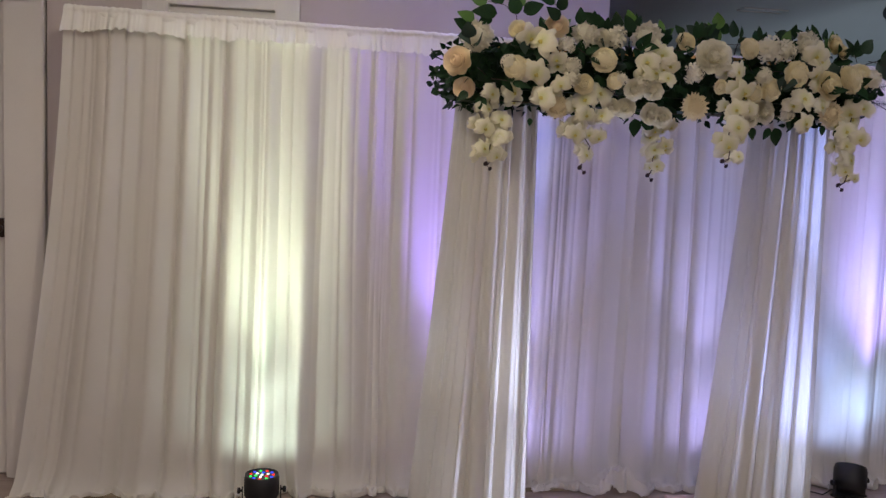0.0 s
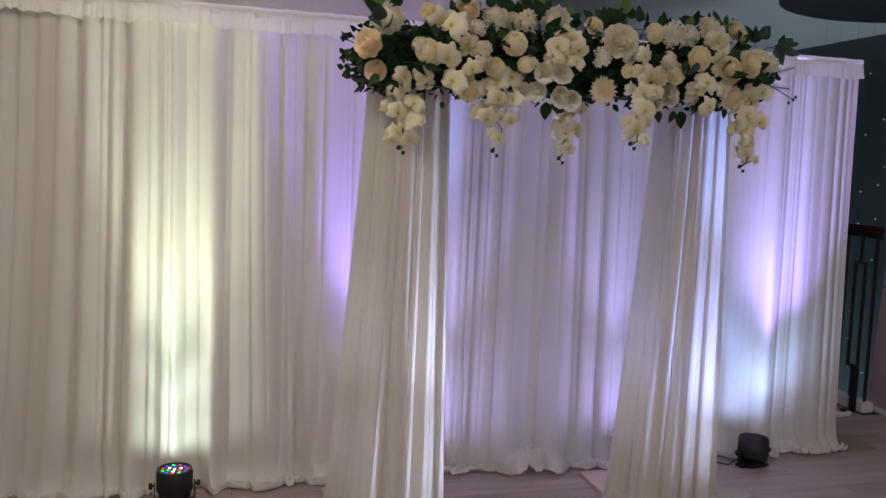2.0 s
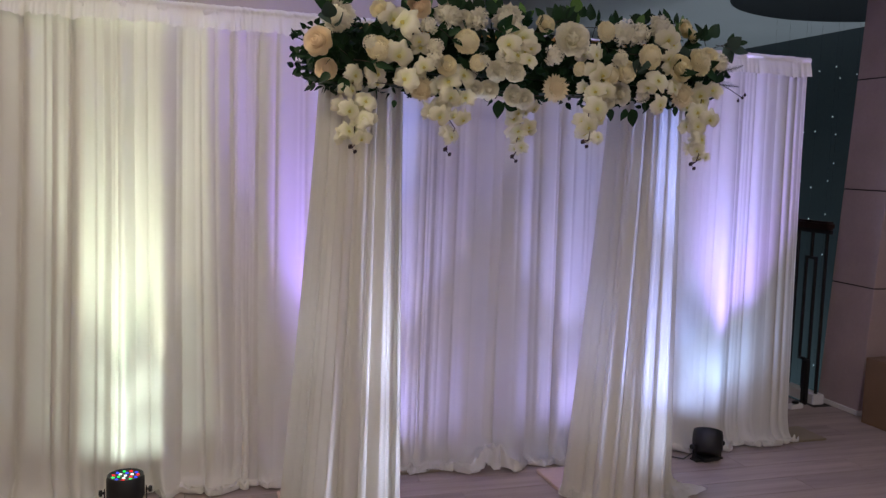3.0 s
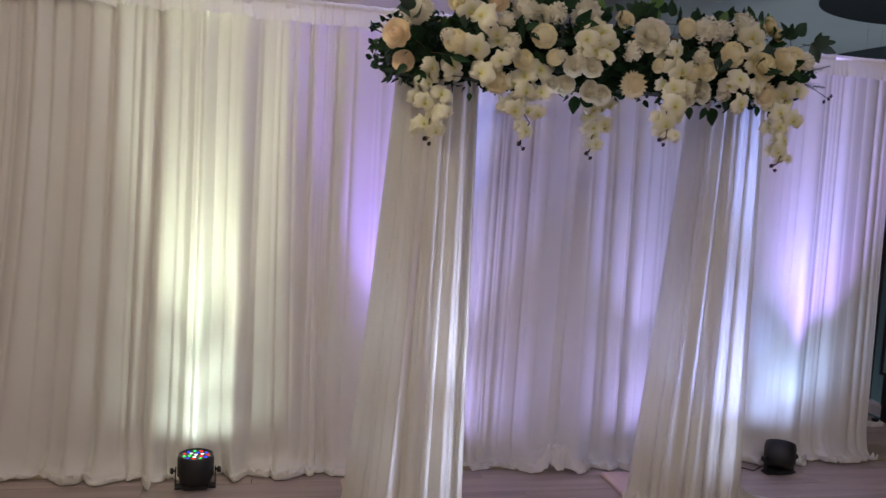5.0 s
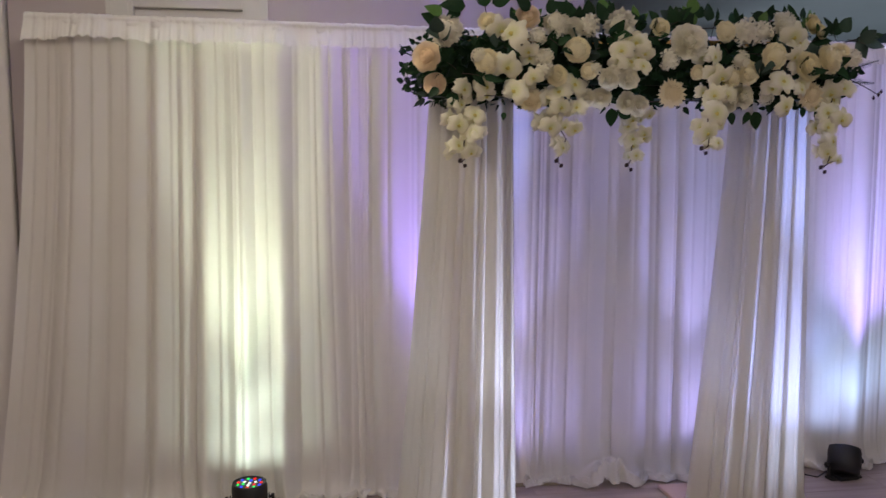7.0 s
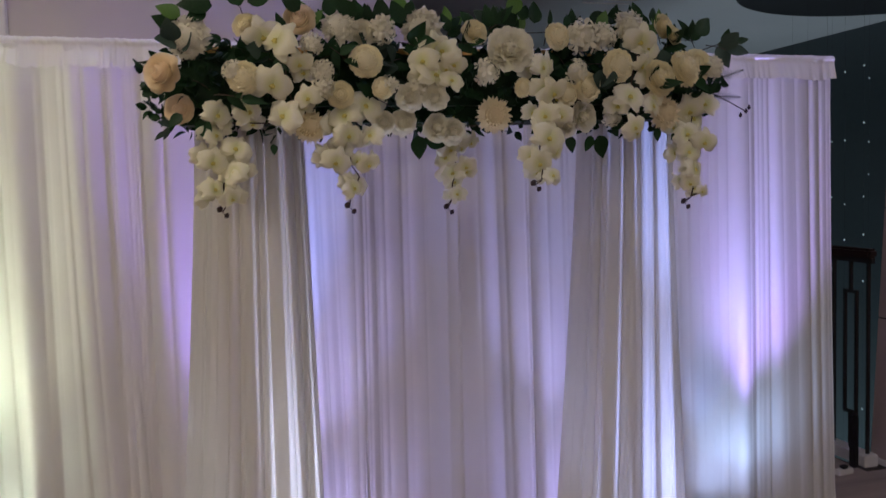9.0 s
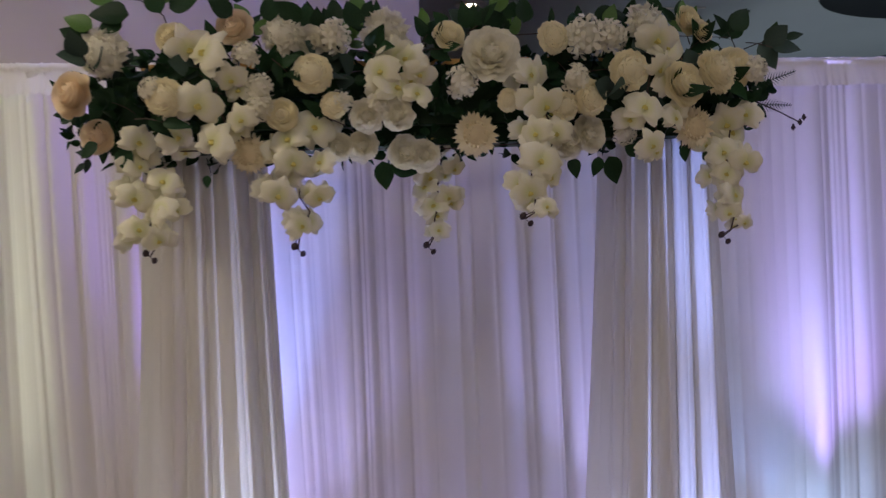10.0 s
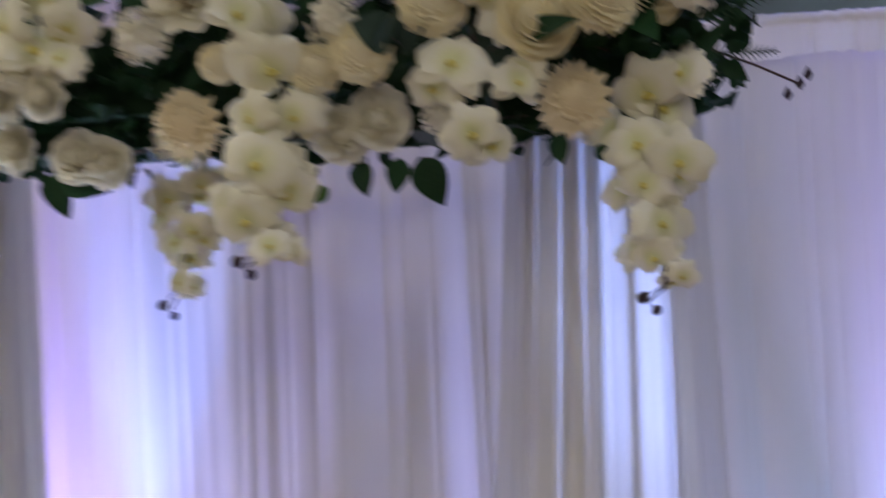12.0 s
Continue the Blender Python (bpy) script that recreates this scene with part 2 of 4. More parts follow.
floor_base = setting("floor", box(boxed(-4.0, 5.62, -4.5, 5.76, -0.2, -0.004), -4.0, 5.4, 5.76, 10.5, -0.2, -0.004), JOINT, "greyed oak laminate plank floor of the hall", "floor")
setting("lower_floor", boxed(5.3, 9.5, 5.3, 11, -3.3, -3.2), NIGHTGLASS, "dark lower storey floor below the railing", "floor")
setting("ceiling", boxed(-4.0, 9.5, -4.5, 11, CEIL, CEIL + 0.2), CEILING, "painted plaster ceiling in dim light", "ceiling")
wall = boxed(-0.48, 0.02, WY, WY + 0.22, 0, CEIL)
box(wall, 0.81, 2.54, WY, WY + 0.22, 0, CEIL)
box(wall, 0.02, 0.81, WY, WY + 0.22, 2.96, CEIL)
box(wall, -4.0, -1.62, WY, WY + 0.22, 0, CEIL)
box(wall, -1.62, -0.48, WY, WY + 0.22, 2.72, CEIL)
setting("wall_north", wall, WALL, "mauve-beige painted wall behind the white backdrop", "wall")
setting("wall_west", boxed(-4.2, -4.0, -4.5, 10.5, 0, CEIL), WALL, "mauve-beige painted side wall", "wall")
setting("wall_south", boxed(-4.0, 9.5, -4.7, -4.5, 0, CEIL), WALL, "mauve-beige painted wall at the far end of the hall", "wall")
setting("wall_east", boxed(9.5, 9.7, -4.5, 5.3, 0, CEIL), WALL, "mauve-beige painted side wall", "wall")
setting("window_wall", box(boxed(7.6, 7.7, 5.3, 11, -3.2, CEIL), -0.0, 7.6, 10.4, 10.5, -3.2, CEIL), NIGHTGLASS, "dark night window wall beyond the railing", "window")
setting("balcony_floor_east", boxed(5.62, 9.5, -4.5, 5.34, -0.2, -0.004), PLANK, "greyed oak floor beside the pier", "floor")


def door_leaf(name, x0, x1, top, latch_x, label):
    """A white panelled door with its casing, head and latch, set into the wall."""
    door = empty(name, pose(0, 0, 0), label, "door", kind="structure")
    leaf = boxed(x0 + 0.003, x1 - 0.003, WY + 0.03, WY + 0.07, 0.01, top - 0.003, bevel=0.003)
    part("door_leaf", leaf, WHITE, door)
    for z0, z1 in ((0.25, 1.0), (1.25, top - 0.25)):
        panel = boxed(x0 + 0.14, x1 - 0.14, WY + 0.018, WY + 0.032, z0, z1, bevel=0.006)
        part("door_panel", panel, WHITE, door)
    if latch_x:
        lock = part("strike_plate", boxed(latch_x - 0.035, latch_x + 0.012, WY - 0.006, WY + 0.03, 1.30, 1.40, bevel=0.003), LATCH, door, "dark bronze latch plate")
        knob = lathe(bmesh.new(), [(0.008, 0), (0.008, 0.03), (0.02, 0.036), (0.024, 0.05), (0.018, 0.062), (0.004, 0.066)], 20, pose(latch_x - 0.012, WY - 0.004, 1.35, 90, 0, 0))
        part("latch_knob", knob, LATCH, lock, "", None, True)
    return door


def casing(parent, x0, x1, top, width):
    for a, b in ((x0 - width, x0), (x1, x1 + width)):
        c = boxed(a, b, WY - 0.018, WY + 0.06, 0, top, bevel=0.003)
        box(c, a + (0.02 if a < x0 else 0.02), b - 0.02, WY - 0.026, WY - 0.017, 0, top - 0.002, bevel=0.003)
        outer = (a, a + 0.028) if a < x0 else (b - 0.028, b)
        box(c, *outer, WY - 0.036, WY - 0.019, 0, top + width, bevel=0.004)
        part("casing", c, WHITE, parent)
    h = boxed(x0 - width, x1 + width, WY - 0.017, WY + 0.06, top + 0.001, top + width, bevel=0.003)
    part("head_casing", h, WHITE, parent)


d1 = door_leaf("door_1", -1.62, -0.70, 2.52, -0.695, "white painted door with a bronze latch, closed")
casing(d1, -1.62, -0.69, 2.52, 0.20)
d2 = door_leaf("door_2", 0.12, 0.68, 2.56, 0, "white painted door with a glazed transom behind the backdrop")
casing(d2, 0.13, 0.68, 2.83, 0.13)
part("transom_bar", boxed(0.13, 0.68, WY - 0.01, WY + 0.06, 2.56, 2.62, bevel=0.004), WHITE, d2)
part("transom_pane", boxed(0.13, 0.68, WY + 0.03, WY + 0.036, 2.62, 2.83), material("dull_transom_glass", (0.45, 0.40, 0.39), 0.6, bump=0), d2, "dull grey transom glass")
for a, b in ((-0.48, 0.0), (0.81, 2.54), (-4.0, -1.82)):
    setting("baseboard", boxed(a, b, WY - 0.014, WY - 0.001, 0.0, 0.12, bevel=0.003), WHITE, "white painted baseboard along the wall", "baseboard")

# pier of stone panels, with its skirting
pier = empty("pier", pose(5.55, 5.34, 0), "mauve stone clad pier with dark horizontal joints", "pillar", kind="structure")
def battered(x0, x1, y0, y1, z0, z1, bevel=0.0):
    bm = boxed(x0, x1, y0, y1, z0, z1, bevel=bevel)
    for v in bm.verts:
        if v.co.x < 0.5:
            v.co.x += 0.058 * v.co.z
    return bm


part("pier_core", battered(0.018, 1.4, 0.008, 0.40, 0, CEIL), JOINT, pier)
for k, (z0, z1) in enumerate(((0.0, 0.905), (0.915, 1.595), (1.605, 2.395), (2.405, CEIL - 0.001))):
    part("stone_panel", battered(0.01, 1.41, 0.0, 0.41, z0, z1, bevel=0.003), STONE, pier)
setting("pier_skirting", box(boxed(5.54, 5.558, 5.32, 5.76, 0, 0.035, bevel=0.003), 5.54, 6.96, 5.318, 5.337, 0, 0.035, bevel=0.003), WHITE, "white skirting strip at the foot of the pier", "baseboard")
column = empty("column", pose(5.62, 9.0, 0), "slim mauve stone column in the dark space", "pillar", kind="structure")
part("shaft", boxed(0, 0.17, 0, 0.3, -3.2, CEIL, bevel=0.004), STONE, column)

# railing along the open edge
railing = empty("railing", pose(5.46, 0, 0), "black wrought iron railing with a dark wooden handrail", "railing", kind="structure")
part("kerb", boxed(-0.05, 0.05, 5.62, 10.3, 0.0, 0.075, bevel=0.006), WHITE, railing, "white kerb under the railing")
hand = boxed(-0.035, 0.035, 5.62, 10.3, 1.30, 1.36, bevel=0.014)
part("handrail", hand, RAILWOOD, railing, "dark mahogany handrail")
part("top_bar", boxed(-0.012, 0.012, 5.62, 10.3, 1.27, 1.30), IRON, railing)
for k in range(16):
    y = 5.66 + k * 0.30
    part("baluster", boxed(-0.009, 0.009, y - 0.009, y + 0.009, 0.075, 1.27), IRON, railing)
    y += 0.15
    b = boxed(-0.009, 0.009, y - 0.009, y + 0.009, 1.09, 1.27)
    box(b, -0.009, 0.009, y - 0.009, y + 0.009, 0.075, 0.30)
    for d in (-0.05, 0.05):
        box(b, -0.009, 0.009, y + d - 0.009, y + d + 0.009, 0.30, 1.09)
    box(b, -0.0085, 0.0085, y - 0.06, y + 0.06, 1.072, 1.091)
    box(b, -0.0085, 0.0085, y - 0.06, y + 0.06, 0.298, 0.317)
    part("looped_baluster", b, IRON, railing)

# dark dropped disc, downlights, slot diffuser
disc = bmesh.new()
lathe(disc, [(1.28, 0.0), (1.30, 0.006), (1.30, 0.02), (1.28, 0.024)], 72, pose(6.6, 6.4, CEIL - 0.024))
setting("ceiling_disc", disc, DARKDISC, "large round black dropped ceiling panel", "ceiling panel")
for x, y, watt in DOWNLIGHTS:
    d = empty("downlight", pose(x, y, CEIL), "small round recessed ceiling downlight, lit, one seen, the others added", "ceiling light", "ceiling downlights")
    ring = bmesh.new()
    lathe(ring, [(0.075, -0.006), (0.10, -0.010), (0.105, -0.004), (0.105, 0.0)], 32)
    part("trim_ring", ring, WHITE, d, "", None, True)
    part("lens", lathe(bmesh.new(), [(0.001, -0.006), (0.045, -0.006), (0.048, -0.004)], 32), LENS, d, "glowing lens")
slot = empty("ceiling_diffuser", pose(4.60, 7.39, CEIL), "narrow white-edged slot diffuser in the ceiling", "air vent")
for y0, y1 in ((-0.07, -0.055), (0.055, 0.07)):
    part("edge_strip", boxed(-0.2, 0.2, y0, y1, -0.012, 0, bevel=0.002), WHITE, slot)
part("slot", boxed(-0.2, 0.2, -0.054, 0.054, -0.004, 0), CEILING, slot)

# strings of small glowing beads that hang in the open space
rng = random.Random(5)
for k in range(9):
    s = empty("bead_string", pose(6.15 + 0.13 * k + rng.uniform(-0.05, 0.05), 6.9 + (k * 0.37) % 1.1, CEIL), "fine hanging string with small glowing glass beads", "string lights", "hanging bead strings")
    part("thread", tube(bmesh.new(), [(0, 0, 0), (0, 0, -4.0)], 0.0005, 4), IRON, s)
    for j in range(6):
        z = -0.55 - j * rng.uniform(0.42, 0.56)
        part("bead", lathe(bmesh.new(), [(0.001, -0.008), (0.0055, -0.003), (0.0055, 0.003), (0.001, 0.008)], 8, pose(0, 0, z)), BEAD, s, "", None, True)


# ---- the draped backdrop ----
def smooth_noise(n, knots, rng):
    k = np.array([rng.uniform(-1, 1) for _ in range(knots + 3)])
    t = np.linspace(0, knots, n)
    i = t.astype(int)
    f = t - i
    f = f * f * (3 - 2 * f)
    return k[i] * (1 - f) + k[i + 1] * f


def fold_field(x, seed, clusters, wide=0.17, narrow=0.05, spread=0.07):
    """Fold depth along x: broad soft folds, with groups of tight pleats at the given places."""
    rng = random.Random(seed)
    n, lo, hi = 6000, float(x.min()) - 0.05, float(x.max()) + 0.05
    t = np.linspace(lo, hi, n)
    knots = int((hi - lo) / 0.21) + 4
    n1, n2, n3 = (smooth_noise(n, knots, rng) for _ in range(3))
    mask = np.clip(sum(np.exp(-((t - c) / (spread * w)) ** 2) for c, w in clusters), 0, 1)
    lam = wide * (1 + 0.6 * n1) * (1 - mask) + narrow * (1 + 0.3 * n2) * mask
    phase = np.cumsum(2 * math.pi * (t[1] - t[0]) / lam)
    soft = 0.5 + 0.5 * np.sin(phase + 0.55 * np.sin(phase + 1.0) + 0.5 * n2)
    crisp = np.abs(np.sin(0.5 * phase + 0.35 * np.sin(phase) + 0.25 * n2)) ** 0.6
    ridge = 0.25 * soft + 0.75 * crisp
    depth = (0.235 * lam + 0.005) * (0.8 + 0.6 * n3)
    return np.interp(x, t, ridge * depth)


def top_of(x):
    return 2.485 - 0.0135 * (x + 0.3)


CLUSTERS = ((-0.22, 1.0), (0.42, 1.1), (0.60, 0.5), (0.98, 0.7), (1.32, 0.9), (2.05, 1.2), (2.30, 0.5), (2.85, 0.6), (3.2, 1.0), (3.62, 0.7), (4.22, 1.0), (4.6, 0.8))


def drape(x0, x1, b0, b1, seed, label, fold=1.0, fine_fold=1.0, mound=None, ruffled=1.0):
    """One gathered panel: rod pocket, ruffled header, long folds and a crumpled hem on the floor."""
    rng = random.Random(seed)
    cols, rows = int((x1 - x0) / 0.0055), 150
    a = np.linspace(0, 1, cols)
    thing = empty("drape_panel", pose((x0 + x1) / 2, 5.0, 0), label, "drape", "backdrop drape panels")
    base = np.array([(x0 + x1) / 2, 5.0, 0])
    width = x1 - x0
    xs = x0 + a * width
    coarse = fold_field(xs, seed, CLUSTERS, 0.21, 0.055) * fold
    second = fold_field(xs, seed + 50, CLUSTERS, 0.10, 0.028) * fine_fold
    drift = [smooth_noise(cols, 5, rng) for _ in range(3)]
    sway = smooth_noise(cols, 9, rng)
    lift = smooth_noise(cols, 9, rng)
    crump = [smooth_noise(cols, max(6, int(width / 0.12)), rng) for _ in range(4)]
    fine = [smooth_noise(cols, 90, rng) for _ in range(3)]
    ruffle = [smooth_noise(cols, int(width / 0.035), rng) for _ in range(3)]
    pile = mound[2] * np.exp(-((xs - mound[0]) / mound[1]) ** 2) if mound else 0 * xs
    grid = np.zeros((rows, cols, 3))
    fall = 2.47
    for r in range(rows):
        v = r / (rows - 1)
        s = v * (fall + 0.30)  # length along the cloth from the rod
        q = min(1.0, s / fall)
        xa = x0 + a * width
        xb = b0 + a * (b1 - b0)
        x = xa * (1 - q ** 1.5) + xb * q ** 1.5 + 0.022 * drift[0] * q + 0.012 * drift[1] * math.sin(3 * q + 1)
        z = top_of(xa) - s
        amp = 0.6 + 0.55 * q
        y = 5.03 - coarse * amp - second * (0.55 * (1 - q) ** 1.4 + 0.42) - 0.012 * sway * q
        # where the cloth meets the floor it runs forward and crumples
        ground = 0.008 + 0.004 * (lift + 1)
        turn = 0.17 + 0.05 * lift
        near = np.clip((turn - z) / turn, 0, None)
        bent = np.clip(near / 1.35, 0, 1)
        loose = np.clip(near - 1.2, 0, 1.6)
        y = y - (0.055 + 0.9 * coarse + 0.25 * pile) * bent ** 2 * (0.8 + 0.3 * crump[0]) - (0.028 + 0.016 * crump[1] + 0.25 * pile) * loose + 0.012 * np.sin(5 * near + 4 * crump[3]) * bent * ruffle[0]
        x = x + (0.022 * crump[3] + 0.012 * ruffle[1] * bent) * bent
        heap = (0.014 + 0.016 * np.abs(ruffle[2])) * (1 + np.sin(7 * near + 5 * crump[2] + 2 * ruffle[0])) * np.clip(near - 0.75, 0, 1) + pile * np.sin(math.pi * np.clip((near - 0.5) / 2.2, 0, 1)) * (0.8 + 0.3 * ruffle[1])
        zz = np.where(z < turn, turn * (1 - bent) ** 1.5 + heap, z)
        grid[r, :, 0], grid[r, :, 1], grid[r, :, 2] = x, y, np.maximum(zz, ground)
        if s < 0.035:
            k = s / 0.035
            grid[r, :, 1] = (5.03 - 0.02 * math.sin(math.pi * (0.5 + 0.5 * k))) * (1 - k ** 3) + grid[r, :, 1] * k ** 3
    sheet("cloth", grid - base, DRAPE, thing)
    # header: the doubled pocket over the rod, with a gathered lower edge
    rows_h = 26
    grid = np.zeros((rows_h, cols, 3))
    gather = fold_field(xs, seed + 9, CLUSTERS, 0.075, 0.03) * 1.25 * ruffled
    edge = 0.118 + 0.010 * crump[0] + 0.010 * ruffled * fine[1] + 0.45 * gather
    for r in range(rows_h):
        v = r / (rows_h - 1)
        x = x0 + a * width + 0.004 * fine[2] * v
        s = edge * v
        z = top_of(x) + 0.005 * math.sin(math.pi * min(1, v * 2.2)) + 0.003 * fine[0] - s
        roll = 0.010 * math.sin(math.pi * min(1.0, v / 0.3)) if v < 0.3 else 0.0
        y = 5.012 - roll - gather * (0.35 + 0.8 * v) - coarse * 0.6 * v - 0.006 - (0.004 + 0.010 * ruffled) * v - second * 0.8 * v
        grid[r, :, 0], grid[r, :, 1], grid[r, :, 2] = x, y, z
    sheet("header", grid - base, DOUBLED, thing, "gathered rod pocket header")
    return thing


drape(-0.32, 0.51, -0.56, 0.47, 11, "ivory polyester drape panel gathered in long folds, pooling on the floor", fold=2.0, fine_fold=1.5)
drape(0.47, 1.26, 0.40, 1.29, 23, "ivory drape panel washed by a greenish white uplight", fold=1.3)
drape(1.21, 2.20, 1.20, 2.21, 37, "ivory drape panel lit violet behind the floral arch", fold=0.8, fine_fold=0.7)
drape(2.15, 3.36, 2.13, 3.39, 41, "ivory drape panel in dim lavender light with a heaped hem", fold=0.75, fine_fold=0.75, mound=(2.63, 0.12, 0.17))
drape(3.31, 4.66, 3.31, 4.69, 53, "ivory drape panel at the open end, lit purple and blue", fold=0.8, fine_fold=0.65, ruffled=0.25)

stand = empty("backdrop_stand", pose(2.17, 5.06, 0), "telescopic pipe stand with flat base plates carrying the drapes", "stand")
part("crossbar", tube(bmesh.new(), [(-2.48, -0.03, top_of(-0.31) - 0.022), (2.48, -0.03, top_of(4.65) - 0.022)], 0.017, 12), STEEL, stand, "", None, True)
for x in (-2.46, 0.0, 2.46):
    part("upright", tube(bmesh.new(), [(x, 0.0, 0.0), (x, 0.0, 2.41)], 0.02, 12), STEEL, stand, "", None, True)
for x in (-2.40, 0.0, 2.52):
    part("base_plate", boxed(x - 0.24, x + 0.24, -0.14, 0.12, 0.0, 0.014, bevel=0.003), STEEL, stand, "flat tan steel base plate")


# ---- floral arch: frame and draped pillars ----
ARCH_Y = 4.42
arch = empty("arch_frame", pose(2.457, ARCH_Y, 0), "gold metal arch frame on pale square base plates", "arch")
for x in (-0.72, 0.72):
    for y in (-0.07, 0.07):
        part("post", tube(bmesh.new(), [(x, y, 0.02), (x, y, 2.28)], 0.014, 10), GOLD, arch, "", None, True)
    part("base_plate", boxed(x - 0.32, x + 0.26, -0.26, 0.38, 0.0, 0.02, bevel=0.004), PINKPLATE, arch, "pale pink base plate")
    part("cross_tie", boxed(x - 0.014, x + 0.014, -0.12, 0.12, 2.262, 2.289), GOLD, arch)
for y in (-0.12, 0.12):
    part("top_bar", boxed(-0.86, 0.86, y - 0.014, y + 0.014, 2.29, 2.318, bevel=0.003), GOLD, arch)


def pillar_drape(cx, top, bottom, seed, label, pool, inner):
    """Sheer cloth hung round a post, flaring to the floor: an outer panel, and unseen inner panels behind it, added to
    hold back the uplight except at the slits between them.
    """
    rng = random.Random(seed)
    rows, n = 110, 2000
    thing = empty("pillar_drape", pose(cx, ARCH_Y, 0), label, "drape", "arch pillar drapes")
    u = np.linspace(0, 1, n)
    broad = fold_field(u * 0.95, seed, ((0.20, 0.6), (0.50, 0.7), (0.78, 0.6)), 0.17, 0.07)
    tight = fold_field(u * 0.95, seed + 3, ((0.1, 0.5), (0.65, 0.6)), 0.08, 0.03) * 0.6
    n1, n2, n3 = smooth_noise(n, 6, rng), smooth_noise(n, 22, rng), smooth_noise(n, 44, rng)

    def surface(us, s, back):
        """Points of the cloth at the fractions us round the post, s metres below the top."""
        f, g, a1, a2, a3 = (np.interp(us, u, k) for k in (broad, tight, n1, n2, n3))
        q = min(1.0, s / 2.14)
        e = q ** 1.25
        left, right = top[0] * (1 - e) + bottom[0] * e, top[1] * (1 - e) + bottom[1] * e
        th = np.radians(165 + 210 * us) + 0.05 * a1 * q
        z = 2.16 - s
        near = np.clip((0.10 - z) / 0.10, 0, 2.6)
        flare = pool * (0.35 + 0.3 * a1 + 0.15 * a2) * near ** 1.2 * 0.4 * np.clip(us * 2.2 - 0.6, 0.15, 1)
        k = (f * 1.5 + g) * (0.55 + 0.6 * q) * (1 - 0.45 * np.cos(th) ** 4) - 0.045 + flare - back
        x = (left + right) / 2 - cx + ((right - left) / 2 + k) * np.cos(th)
        y = (0.20 + 0.05 * q + k) * np.sin(th)
        fold = 0.10 * np.exp(-1.1 * near) + np.abs(np.sin(6 * near + 3 * a2)) * 0.02 * np.clip(near, 0, 1) * (1 + a3)
        return np.stack([x, y, np.maximum(np.where(z < 0.10, fold, z), 0.026 - back * 0.1)], axis=-1)

    drop = np.linspace(0, 2.36, rows)
    sheet("outer_panel", np.array([surface(np.linspace(0, 1, 420), s, 0.0) for s in drop]), SHEER, thing)
    # each inner panel: its two edges at the top, then at the floor, as fractions across the front
    def across(p):
        if p <= 0 or p >= 1:
            return 0.0 if p <= 0 else 1.0
        return (360 - math.degrees(math.acos(2 * p - 1)) - 165) / 210
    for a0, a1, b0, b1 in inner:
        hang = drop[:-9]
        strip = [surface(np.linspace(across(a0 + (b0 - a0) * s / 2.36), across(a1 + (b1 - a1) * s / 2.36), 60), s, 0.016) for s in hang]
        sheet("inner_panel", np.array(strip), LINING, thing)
    return thing


pillar_drape(1.758, (1.545, 1.972), (1.405, 1.99), 71, "sheer ivory drape gathered round the arch post, flaring to the floor", 0.12,
             ((0.0, 0.30, 0.0, 0.28), (0.315, 0.46, 0.31, 0.44), (0.485, 0.575, 0.485, 0.55), (0.592, 0.69, 0.585, 0.66), (0.735, 0.90, 0.75, 0.86), (0.925, 1.0, 0.93, 1.0)))
# the thin strip at 0.588 to 0.612 is added to darken a fold line
pillar_drape(3.215, (3.005, 3.42), (2.87, 3.46), 83, "sheer ivory pillar drape glowing blue from an uplight behind", 0.30,
             ((0.0, 0.13, 0.0, 0.12), (0.155, 0.25, 0.16, 0.24), (0.262, 0.36, 0.265, 0.34), (0.385, 0.45, 0.40, 0.45), (0.588, 0.612, 0.58, 0.605), (0.81, 1.0, 0.74, 1.0)))


